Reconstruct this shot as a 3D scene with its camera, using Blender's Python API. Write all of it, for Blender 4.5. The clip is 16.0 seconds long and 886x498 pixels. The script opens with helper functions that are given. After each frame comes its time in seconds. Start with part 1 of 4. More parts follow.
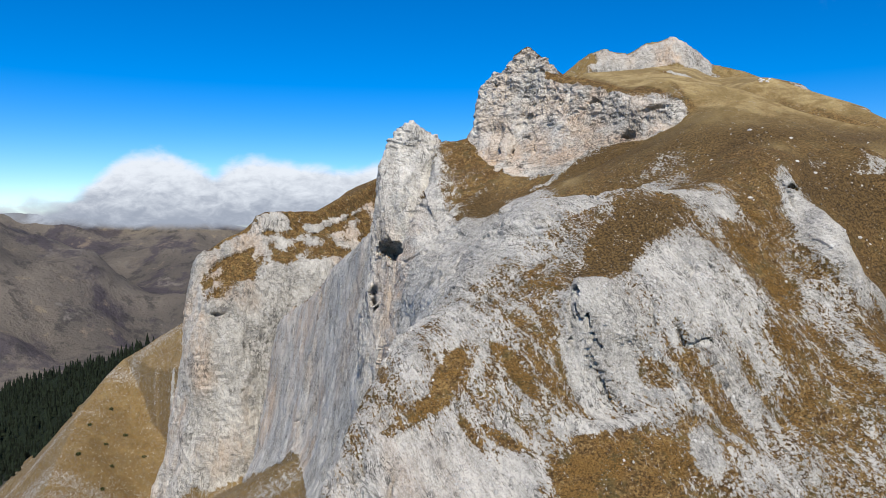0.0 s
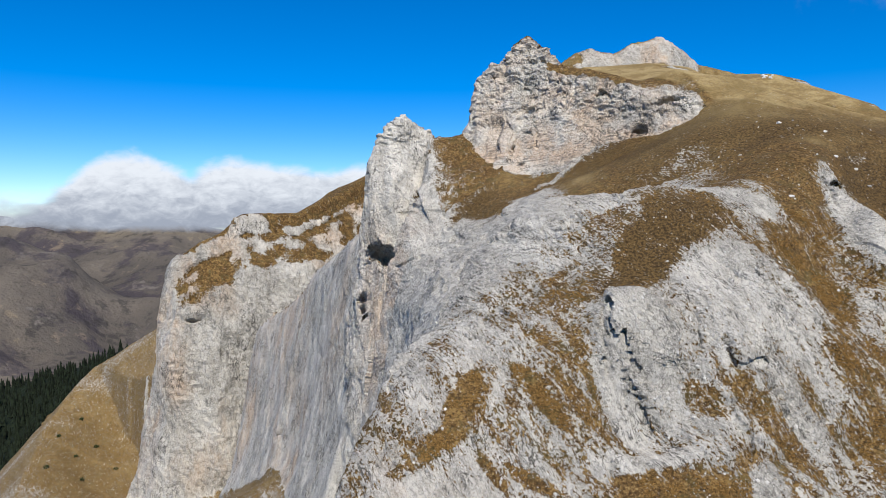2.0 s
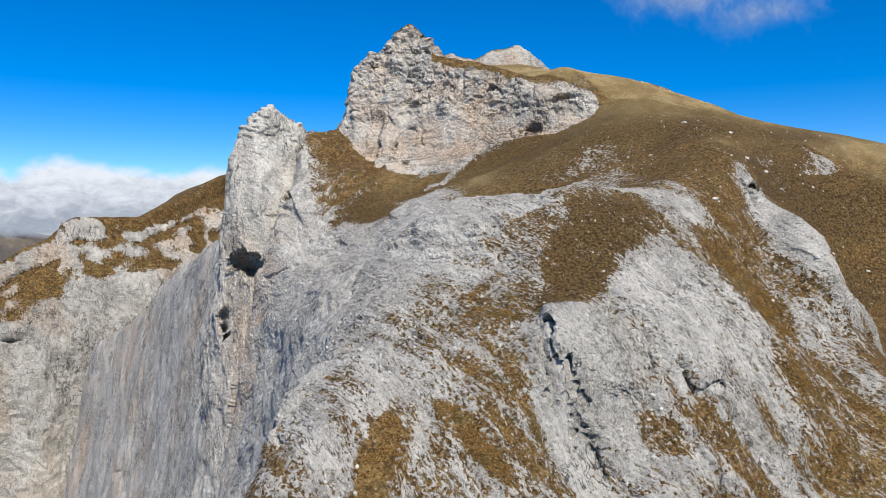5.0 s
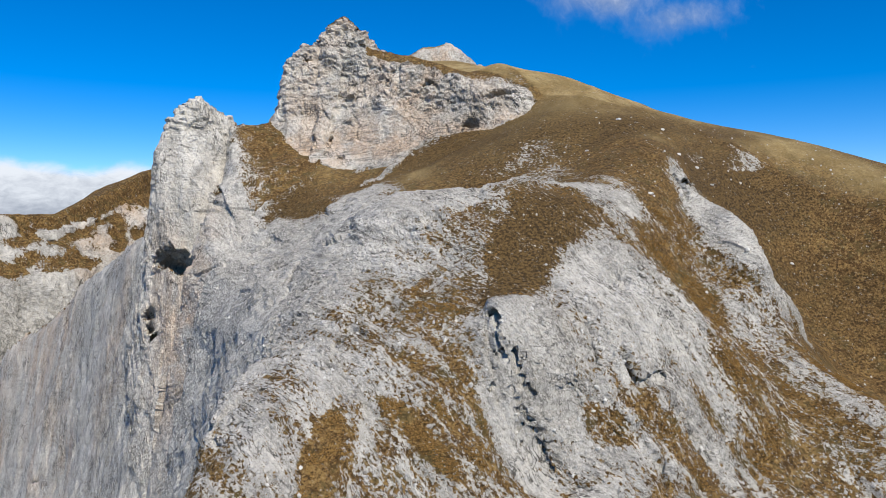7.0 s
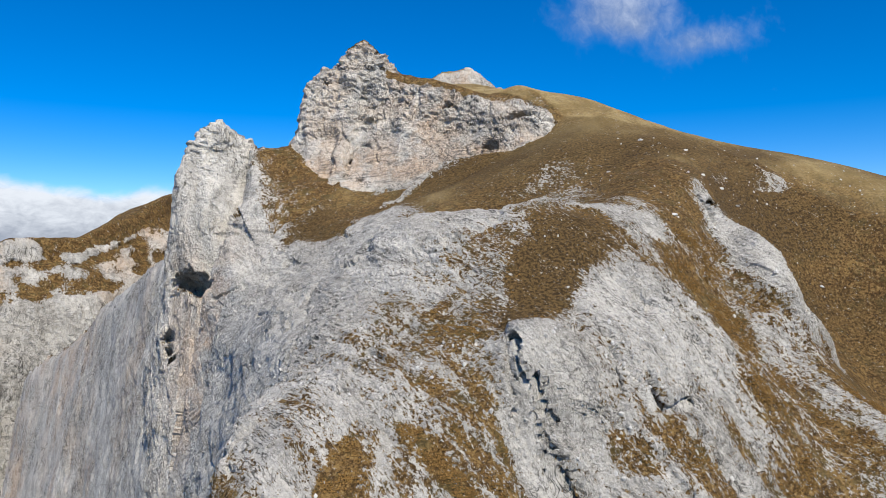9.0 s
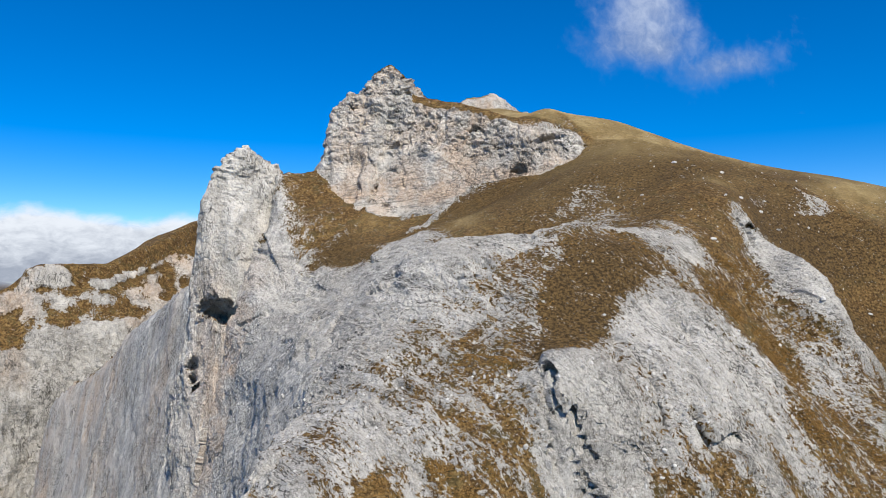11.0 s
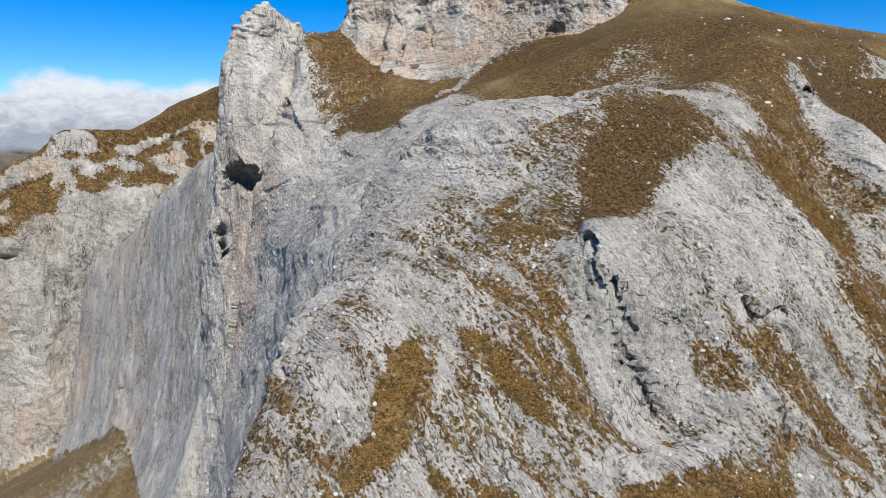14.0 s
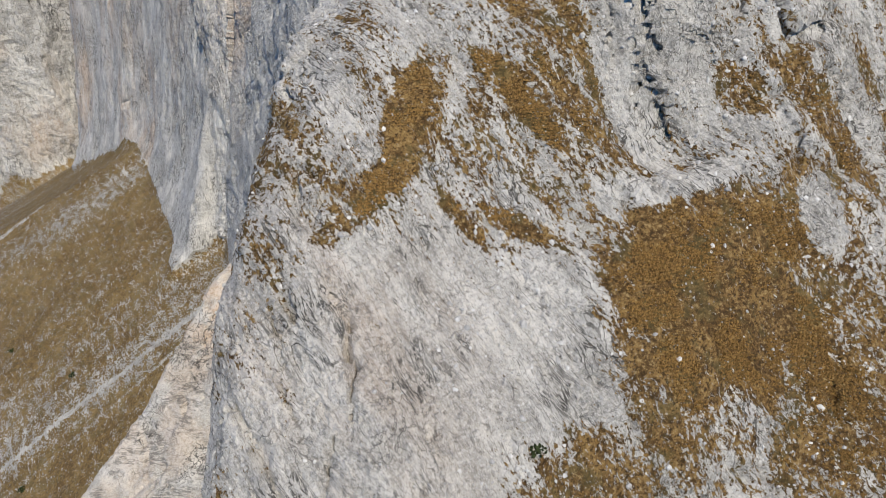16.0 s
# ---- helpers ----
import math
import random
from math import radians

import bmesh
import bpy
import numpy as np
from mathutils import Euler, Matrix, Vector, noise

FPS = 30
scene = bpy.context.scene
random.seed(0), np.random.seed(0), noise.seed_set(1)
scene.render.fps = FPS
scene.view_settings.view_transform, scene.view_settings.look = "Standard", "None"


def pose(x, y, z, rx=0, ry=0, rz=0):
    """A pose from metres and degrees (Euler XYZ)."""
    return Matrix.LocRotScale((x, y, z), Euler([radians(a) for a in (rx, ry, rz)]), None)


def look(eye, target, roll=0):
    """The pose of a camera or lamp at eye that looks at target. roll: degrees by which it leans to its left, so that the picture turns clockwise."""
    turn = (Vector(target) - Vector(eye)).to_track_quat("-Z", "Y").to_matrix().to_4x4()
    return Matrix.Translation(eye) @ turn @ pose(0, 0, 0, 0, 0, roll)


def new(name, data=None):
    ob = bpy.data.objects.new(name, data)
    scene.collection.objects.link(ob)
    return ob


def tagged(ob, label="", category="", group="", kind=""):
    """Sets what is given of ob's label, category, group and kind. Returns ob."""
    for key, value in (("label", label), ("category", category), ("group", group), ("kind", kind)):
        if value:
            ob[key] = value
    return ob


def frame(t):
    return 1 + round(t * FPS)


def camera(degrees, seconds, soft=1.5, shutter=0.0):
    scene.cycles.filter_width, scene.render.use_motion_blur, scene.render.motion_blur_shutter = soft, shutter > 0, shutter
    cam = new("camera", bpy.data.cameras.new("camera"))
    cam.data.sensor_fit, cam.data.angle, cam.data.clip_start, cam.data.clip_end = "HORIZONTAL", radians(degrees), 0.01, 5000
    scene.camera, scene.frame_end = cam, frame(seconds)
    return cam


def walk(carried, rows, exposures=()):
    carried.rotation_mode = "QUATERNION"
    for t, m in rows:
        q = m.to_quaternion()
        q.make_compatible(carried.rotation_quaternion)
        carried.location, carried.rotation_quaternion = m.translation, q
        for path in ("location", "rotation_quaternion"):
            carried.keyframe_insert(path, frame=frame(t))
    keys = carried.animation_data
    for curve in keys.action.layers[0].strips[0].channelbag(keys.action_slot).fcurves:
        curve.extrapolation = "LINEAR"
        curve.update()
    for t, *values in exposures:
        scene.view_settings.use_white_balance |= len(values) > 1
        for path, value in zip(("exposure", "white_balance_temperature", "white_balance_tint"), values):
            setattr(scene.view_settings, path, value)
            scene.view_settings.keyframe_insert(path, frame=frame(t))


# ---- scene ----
cam = camera(63.6, 16.0, 0.8)
PATH = [
    (0, (0.00, -0.00, 0.00), (0.00, 99.90, -4.35), -0.09),
    (0.5, (-1.23, 4.14, -0.03), (-1.25, 104.04, -4.32), -0.13),
    (1, (-2.40, 7.99, -0.10), (-2.49, 107.90, -4.29), -0.15),
    (1.5, (-3.42, 12.09, -0.24), (-2.27, 112.00, -4.32), -0.08),
    (2, (-4.46, 16.10, -0.28), (-1.50, 115.98, -4.29), -0.09),
    (2.5, (-5.47, 20.10, -0.33), (-2.58, 119.98, -4.20), -0.08),
    (3, (-6.41, 24.21, -0.50), (-0.38, 123.96, -4.16), 0.02),
    (3.5, (-7.28, 28.01, -0.56), (3.38, 127.38, -4.12), 0.07),
    (4, (-8.13, 31.44, -0.55), (6.89, 130.25, -3.98), 0.05),
    (4.5, (-8.97, 34.26, -0.50), (10.24, 132.34, -3.77), 0.02),
    (5, (-9.43, 36.30, -0.57), (13.69, 133.54, -3.81), 0.03),
    (7.5, (-10.56, 38.22, -1.20), (22.32, 132.59, -4.91), -0.06),
    (8, (-10.32, 38.47, -1.21), (21.66, 133.13, -5.42), -0.11),
    (8.5, (-10.02, 39.11, -1.17), (21.01, 134.12, -4.51), -0.18),
    (9, (-9.90, 39.70, -1.37), (19.91, 135.16, -1.60), -0.10),
    (11.5, (-9.54, 44.06, -1.33), (16.23, 140.50, 4.59), -0.06),
    (12, (-9.56, 44.96, -1.45), (15.36, 141.18, 9.51), 0.03),
    (12.5, (-9.50, 45.70, -1.55), (14.95, 142.04, 9.50), 0.08),
    (13, (-9.57, 46.15, -1.91), (14.45, 143.08, 3.36), 0.22),
    (13.5, (-9.58, 46.71, -1.99), (13.94, 143.79, -6.70), 0.27),
    (14, (-9.53, 47.30, -1.94), (13.41, 143.51, -16.69), 0.23),
    (14.5, (-9.47, 47.93, -1.83), (12.81, 142.40, -25.90), 0.23),
    (15, (-9.37, 48.63, -1.63), (12.00, 140.25, -35.55), 0.08),
    (15.5, (-9.40, 49.20, -1.57), (10.96, 136.96, -44.96), 0.09),
    (16, (-9.35, 49.78, -1.39), (9.76, 132.82, -53.73), -0.01),
]
walk(cam, [(t, look(eye, target, roll)) for t, eye, target, roll in PATH], [(0, 0.16), (11.3, 0.19), (12.3, 0.33), (13.2, 0.23), (14.2, 0.13), (16, 0.13)])

# ---------- light ----------
SUN_AZ, SUN_EL = radians(173), radians(48)  # clockwise from +y, and up
world = bpy.data.worlds.new("world")
scene.world = world
world.use_nodes = True
wn, wl = world.node_tree.nodes, world.node_tree.links
sky = wn.new("ShaderNodeTexSky")
sky.sky_type, sky.sun_disc = "NISHITA", False
sky.sun_elevation, sky.sun_rotation = SUN_EL, SUN_AZ
sky.altitude, sky.air_density, sky.dust_density, sky.ozone_density = 2400, 0.95, 0.1, 2.5
rich = wn.new("ShaderNodeHueSaturation")
rich.inputs["Saturation"].default_value = 1.55
wl.new(sky.outputs[0], rich.inputs["Color"])
deep = wn.new("ShaderNodeMix")
deep.data_type, deep.blend_type = "RGBA", "MULTIPLY"
deep.inputs[0].default_value, deep.inputs[7].default_value = 1.0, (0.92, 0.97, 1.14, 1)
wl.new(rich.outputs[0], deep.inputs[6])
wl.new(deep.outputs[2], wn["Background"].inputs[0])
wn["Background"].inputs[1].default_value = 0.115
sun = new("sun", bpy.data.lights.new("sun", "SUN"))
sun.data.energy, sun.data.angle, sun.data.color = 4.9, radians(0.5), (1.0, 0.925, 0.79)
toward = Vector((math.sin(SUN_AZ) * math.cos(SUN_EL), math.cos(SUN_AZ) * math.cos(SUN_EL), math.sin(SUN_EL)))
sun.matrix_world = look(toward * 300, (0, 0, 0))

# ---------- materials ----------
def material(name):
    m = bpy.data.materials.new(name)
    m.use_nodes = True
    nodes, links = m.node_tree.nodes, m.node_tree.links
    return m, nodes, links, nodes["Principled BSDF"]


class Web:
    """Short hand for the nodes of one material."""

    def __init__(self, name):
        self.m, self.nodes, self.links, self.bsdf = material(name)
        self.place = self.nodes.new("ShaderNodeTexCoord").outputs["Object"]

    def put(self, socket, value):
        if isinstance(value, bpy.types.NodeSocket):
            self.links.new(value, socket)
        else:
            socket.default_value = (*value, 1) if isinstance(value, tuple) and len(value) == 3 and socket.type == "RGBA" else value

    def math(self, op, a, b=0.0, clamp=False):
        n = self.nodes.new("ShaderNodeMath")
        n.operation, n.use_clamp = op, clamp
        self.put(n.inputs[0], a)
        self.put(n.inputs[1], b)
        return n.outputs[0]

    def mix(self, fac, a, b):
        n = self.nodes.new("ShaderNodeMix")
        n.data_type = "RGBA"
        self.put(n.inputs[0], fac)
        self.put(n.inputs[6], a)
        self.put(n.inputs[7], b)
        return n.outputs[2]

    def span(self, value, a, b, c=0.0, d=1.0):
        n = self.nodes.new("ShaderNodeMapRange")
        n.interpolation_type = "SMOOTHSTEP"
        for socket, v in zip(n.inputs, (value, a, b, c, d)):
            self.put(socket, v)
        return n.outputs[0]

    def along(self, turn=(0, 0, 0), scale=(1, 1, 1)):
        a, b = self.nodes.new("ShaderNodeMapping"), self.nodes.new("ShaderNodeMapping")
        a.inputs["Rotation"].default_value = [radians(v) for v in turn]
        b.inputs["Scale"].default_value = scale
        self.links.new(self.place, a.inputs[0])
        self.links.new(a.outputs[0], b.inputs[0])
        return b.outputs[0]

    def noise(self, vector, scale, detail=4.0, rough=0.6, warp=0.0):
        n = self.nodes.new("ShaderNodeTexNoise")
        self.links.new(vector, n.inputs["Vector"])
        n.inputs["Scale"].default_value, n.inputs["Detail"].default_value = scale, detail
        n.inputs["Roughness"].default_value, n.inputs["Distortion"].default_value = rough, warp
        return n.outputs["Fac"]

    def cells(self, vector, scale, feature="F1"):
        n = self.nodes.new("ShaderNodeTexVoronoi")
        n.feature = feature
        self.links.new(vector, n.inputs["Vector"])
        n.inputs["Scale"].default_value = scale
        return n.outputs["Distance"]

    def layer(self, name):
        n = self.nodes.new("ShaderNodeAttribute")
        n.attribute_name = name
        return n.outputs["Fac"]

    def relief(self, height, strength, distance, before=None):
        n = self.nodes.new("ShaderNodeBump")
        n.inputs["Strength"].default_value, n.inputs["Distance"].default_value = strength, distance
        self.links.new(height, n.inputs["Height"])
        if before:
            self.links.new(before, n.inputs["Normal"])
        return n.outputs[0]


GREY, PALE, DARK = (0.360, 0.346, 0.315), (0.555, 0.532, 0.485), (0.132, 0.124, 0.110)
RUST, PEACH = (0.42, 0.275, 0.165), (0.58, 0.455, 0.345)


def rock_and_grass(name, turn, stretch, size, streak=1.0, tuft=1.0, strata=0.0, pits=1.0, tone=1.0, line=1.0):
    """Limestone whose streaks run along one direction, with dry grass where the layer "grass" lets it grow."""
    w = Web(name)
    flat, run = w.along(), w.along(turn, stretch)
    shade = lambda c: tuple(v * tone for v in c)
    big, mid, fine = w.noise(flat, 0.05 / size, 5, 0.6), w.noise(run, 0.42 / size, 6, 0.68, 0.3), w.noise(run, 3.0 / size, 6, 0.76, 0.5)
    grit, thread = w.noise(flat, 3.6 / size, 6, 0.8), w.noise(run, 0.9 / size, 5, 0.6, 1.2)
    rock = w.mix(w.span(mid, 0.38, 0.62), shade(GREY), shade(PALE))
    rock = w.mix(w.span(big, 0.42, 0.62, 0, 0.5), rock, shade((0.305, 0.289, 0.258)))
    rock = w.mix(w.span(fine, 0.525, 0.60, 0, 0.48 * streak), rock, shade(DARK))
    rock = w.mix(w.span(fine, 0.46, 0.40, 0, 0.42 * streak), rock, shade((0.65, 0.615, 0.56)))
    rock = w.mix(w.span(grit, 0.47, 0.38, 0, 0.5 * pits), rock, shade((0.68, 0.65, 0.59)))
    speck = w.noise(w.along(turn, tuple(0.35 + 0.65 * k for k in stretch)), 8.5 / size, 4, 0.72)
    rock = w.mix(w.span(speck, 0.555, 0.63, 0, 0.5), rock, shade((0.17, 0.161, 0.145)))
    rock = w.mix(w.span(speck, 0.45, 0.36, 0, 0.55), rock, shade((0.70, 0.675, 0.625)))
    split = w.nodes.new("ShaderNodeTexVoronoi")
    split.feature = "DISTANCE_TO_EDGE"
    bend = w.nodes.new("ShaderNodeVectorMath")
    bend.operation = "MULTIPLY_ADD"
    w.links.new(w.nodes.new("ShaderNodeTexNoise").outputs["Color"], bend.inputs[0])
    w.links.new(flat, bend.inputs[0].links[0].from_node.inputs["Vector"])
    bend.inputs[0].links[0].from_node.inputs["Scale"].default_value = 1.2 / size
    bend.inputs[1].default_value = (0.45 * size,) * 3
    w.links.new(run, bend.inputs[2])
    w.links.new(bend.outputs[0], split.inputs["Vector"])
    split.inputs["Scale"].default_value = 0.6 / size
    # crevice shade painted into the colour as dark lines along cracks
    fissure_shade = w.math("MULTIPLY", w.span(split.outputs["Distance"], 0.026, 0.005, 0, 0.65), w.span(w.noise(flat, 0.30 / size, 5, 0.75), 0.53, 0.60))
    rock = w.mix(fissure_shade, rock, (0.05, 0.047, 0.042))
    stain = w.math("MULTIPLY", w.layer("stain"), w.span(w.noise(run, 0.2 / size, 6, 0.7), 0.36, 0.62), True)
    rock = w.mix(w.math("MULTIPLY", stain, 0.85), rock, w.mix(w.span(fine, 0.42, 0.66), PEACH, RUST))
    # pits, seams, joints and beds: shade of their hollows put into the colour
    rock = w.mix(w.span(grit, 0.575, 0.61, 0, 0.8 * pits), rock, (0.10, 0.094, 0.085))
    seam_shade = w.span(w.math("ABSOLUTE", w.math("SUBTRACT", thread, 0.5)), 0.020 * line, 0.004 * line, 0, 0.9)
    rock = w.mix(w.math("MULTIPLY", seam_shade, w.span(w.noise(flat, 0.16 / size, 4), 0.46, 0.62)), rock, (0.045, 0.042, 0.037))
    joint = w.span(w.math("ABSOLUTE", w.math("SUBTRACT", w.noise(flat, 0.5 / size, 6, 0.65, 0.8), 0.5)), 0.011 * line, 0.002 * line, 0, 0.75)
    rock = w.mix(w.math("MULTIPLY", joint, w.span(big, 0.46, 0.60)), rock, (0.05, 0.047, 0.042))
    if strata:
        bed = w.noise(w.along((4, 5, 0), (0.10, 0.10, 1.0)), 0.55, 6, 0.72, 0.25)
        line = w.math("MULTIPLY", w.span(w.math("ABSOLUTE", w.math("SUBTRACT", bed, 0.5)), 0.040, 0.010), w.span(w.noise(flat, 0.13, 4, 0.7), 0.47, 0.56))
        rock = w.mix(w.math("MULTIPLY", line, strata), rock, (0.05, 0.047, 0.042))
    # grass grows where the cover beats the noise
    tufts = w.noise(run, 0.8 / tuft, 4, 0.62, 0.5)
    spots = w.noise(w.along(turn, tuple(0.4 + 0.6 * s for s in stretch)), 3.0 / tuft, 5, 0.75, 0.3)
    seed = w.math("ADD", w.math("MULTIPLY", tufts, 0.36), w.math("MULTIPLY", spots, 0.64))
    bar = w.math("SUBTRACT", 0.635, w.math("MULTIPLY", w.layer("grass"), 0.255))
    cover = w.span(w.math("SUBTRACT", seed, bar), -0.008, 0.016)
    blade, clump = w.noise(flat, 2.6 / tuft, 5, 0.8), w.noise(flat, 0.75 / tuft, 5, 0.72, 0.4)
    turf = w.mix(w.span(w.noise(flat, 0.10, 5, 0.65), 0.38, 0.62), (0.150, 0.084, 0.028), (0.215, 0.130, 0.046))
    turf = w.mix(w.span(clump, 0.47, 0.58, 0, 0.9), turf, (0.085, 0.048, 0.016))
    turf = w.mix(w.span(clump, 0.48, 0.38, 0, 0.65), turf, (0.27, 0.170, 0.058))
    turf = w.mix(w.span(blade, 0.50, 0.59), turf, (0.046, 0.027, 0.010))
    turf = w.mix(w.span(blade, 0.46, 0.38, 0, 0.75), turf, (0.37, 0.265, 0.12))
    turf = w.mix(w.span(w.noise(flat, 0.3, 5, 0.7), 0.5, 0.62, 0, 0.55), turf, (0.090, 0.074, 0.028))
    gold = w.mix(w.span(w.noise(w.along((0, 0, 20), (1.0, 0.45, 1.0)), 0.16, 7, 0.72, 0.3), 0.38, 0.62), (0.45, 0.345, 0.165), (0.245, 0.170, 0.068))
    gold = w.mix(w.span(w.noise(flat, 0.035, 5, 0.65), 0.48, 0.60, 0, 0.7), gold, (0.23, 0.165, 0.068))
    turf = w.mix(w.layer("straw"), turf, w.mix(w.span(blade, 0.5, 0.65, 0, 0.6), gold, (0.16, 0.11, 0.045)))
    turf = w.mix(w.layer("heath"), turf, w.mix(w.span(blade, 0.42, 0.58), (0.15, 0.094, 0.034), (0.035, 0.022, 0.009)))
    dot = w.cells(flat, 1.5)
    pebble = w.math("MULTIPLY", w.span(w.math("ADD", dot, w.math("MULTIPLY", grit, 0.25)), 0.31, 0.24), w.math("MULTIPLY", w.layer("stones"), w.span(w.noise(flat, 0.3, 4, 0.7), 0.46, 0.6)), True)
    turf = w.mix(pebble, turf, (0.52, 0.51, 0.49))
    w.put(w.bsdf.inputs["Base Color"], w.mix(cover, rock, turf))
    w.put(w.bsdf.inputs["Roughness"], 0.92)
    w.put(w.bsdf.inputs["Specular IOR Level"], 0.2)
    tall = w.math("ADD", w.math("MULTIPLY", mid, 1.1), w.math("ADD", w.math("MULTIPLY", fine, -0.6), w.math("MULTIPLY", grit, -0.45)))
    tall = w.math("ADD", tall, w.math("MULTIPLY", cover, w.math("MULTIPLY", blade, -0.5)))
    w.put(w.bsdf.inputs["Normal"], w.relief(tall, 0.8, 0.6 * size))
    return w.m


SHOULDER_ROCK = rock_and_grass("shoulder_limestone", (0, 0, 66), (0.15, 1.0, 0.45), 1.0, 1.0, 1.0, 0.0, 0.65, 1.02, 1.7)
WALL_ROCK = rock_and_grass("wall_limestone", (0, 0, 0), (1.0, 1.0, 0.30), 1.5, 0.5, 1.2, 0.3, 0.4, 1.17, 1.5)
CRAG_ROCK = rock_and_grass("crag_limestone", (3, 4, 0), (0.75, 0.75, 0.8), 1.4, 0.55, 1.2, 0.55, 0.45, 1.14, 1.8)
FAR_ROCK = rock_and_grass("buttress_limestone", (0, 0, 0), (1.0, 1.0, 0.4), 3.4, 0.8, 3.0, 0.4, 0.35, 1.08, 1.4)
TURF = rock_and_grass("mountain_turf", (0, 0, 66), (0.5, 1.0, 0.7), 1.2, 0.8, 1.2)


def valley_ground():
    w = Web("valley_ground")
    flat = w.along()
    one, two, three = w.noise(flat, 0.0016, 6, 0.6), w.noise(flat, 0.012, 6, 0.68), w.noise(flat, 0.09, 5, 0.7)
    c = w.mix(w.span(one, 0.38, 0.62), (0.085, 0.076, 0.068), (0.150, 0.130, 0.108))
    # dark mauve and grey patches: scrub, with cloud shade painted into the colour
    c = w.mix(w.span(w.noise(flat, 0.0042, 6, 0.66), 0.50, 0.60, 0, 0.75), c, (0.048, 0.042, 0.054))
    c = w.mix(w.span(two, 0.52, 0.62, 0, 0.7), c, (0.040, 0.038, 0.038))
    c = w.mix(w.span(two, 0.42, 0.3, 0, 0.6), c, (0.22, 0.175, 0.125))
    c = w.mix(w.span(three, 0.55, 0.75, 0, 0.6), c, (0.035, 0.03, 0.022))
    c = w.mix(w.span(w.noise(flat, 0.006, 5, 0.7), 0.6, 0.7, 0, 0.5), c, (0.24, 0.215, 0.19))
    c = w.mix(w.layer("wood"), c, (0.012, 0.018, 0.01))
    w.put(w.bsdf.inputs["Base Color"], c)
    w.put(w.bsdf.inputs["Roughness"], 0.95)
    w.put(w.bsdf.inputs["Specular IOR Level"], 0.1)
    w.put(w.bsdf.inputs["Normal"], w.relief(w.math("ADD", three, w.math("MULTIPLY", two, 5.0)), 0.6, 8.0))
    return w.m


GROUND = valley_ground()


def cloud_matter(name, seed, stretch, body, rim=(0.34, 1.0)):
    """A bank of cloud seen from afar: bright above, greyer below, thin at its rim."""
    w = Web(name)
    p = w.along((0, 0, 0), stretch)
    low, puff = w.noise(p, 0.9, 3, 0.55, 0.2), w.noise(p, 2.3, 8, 0.62, 0.35)
    thick = w.math("ADD", w.layer("body"), w.math("MULTIPLY", w.math("SUBTRACT", w.math("ADD", w.math("MULTIPLY", low, 0.6), w.math("MULTIPLY", puff, 0.4)), 0.5), body))
    alpha = w.span(thick, *rim)
    shade = w.mix(w.span(w.math("ADD", w.layer("lift"), w.math("MULTIPLY", w.math("SUBTRACT", puff, 0.5), 0.9)), 0.1, 0.75), (0.33, 0.37, 0.45), (0.74, 0.785, 0.85))
    glow, clear, both = (w.nodes.new(n) for n in ("ShaderNodeEmission", "ShaderNodeBsdfTransparent", "ShaderNodeMixShader"))
    w.put(glow.inputs[0], shade)
    w.put(both.inputs[0], w.math("MULTIPLY", alpha, seed))
    w.links.new(clear.outputs[0], both.inputs[1])
    w.links.new(glow.outputs[0], both.inputs[2])
    w.links.new(both.outputs[0], w.nodes["Material Output"].inputs[0])
    return w.m


def plain(name, colour, rough=0.9, spread=0.35, scale=2.0):
    w = Web(name)
    n = w.noise(w.along(), scale, 5, 0.7)
    dark = tuple(c * (1 - spread) for c in colour)
    light = tuple(min(1, c * (1 + spread)) for c in colour)
    geo = w.nodes.new("ShaderNodeNewGeometry")
    pick = w.math("ADD", w.math("MULTIPLY", n, 0.6), w.math("MULTIPLY", geo.outputs["Random Per Island"], 0.4))
    w.put(w.bsdf.inputs["Base Color"], w.mix(w.span(pick, 0.25, 0.75), dark, light))
    w.put(w.bsdf.inputs["Roughness"], rough)
    w.put(w.bsdf.inputs["Specular IOR Level"], 0.15)
    w.put(w.bsdf.inputs["Normal"], w.relief(n, 0.5, 0.1))
    return w.m


STONE = plain("loose_limestone", (0.43, 0.42, 0.40))
STRAW = plain("dry_tussock", (0.20, 0.118, 0.038), spread=0.5, scale=6.0)
JUNIPER = plain("juniper_green", (0.03, 0.04, 0.014), spread=0.5, scale=6.0)
FIR = plain("fir_needles", (0.010, 0.015, 0.008), spread=0.5, scale=0.5)
BARK = plain("fir_bark", (0.07, 0.05, 0.035), scale=3.0)

# ---------- shape of the mountain ----------
def smoothstep(a, b, x):
    t = np.clip((x - a) / (b - a), 0.0, 1.0)
    return t * t * (3 - 2 * t)


def smax(a, b, k):
    """Soft maximum: two land forms that run into one another over about k metres."""
    h = np.clip(0.5 + 0.5 * (a - b) / k, 0, 1)
    return b + (a - b) * h + k * h * (1 - h)


LATTICE = np.random.RandomState(7).rand(64, 64, 64).astype(np.float32)


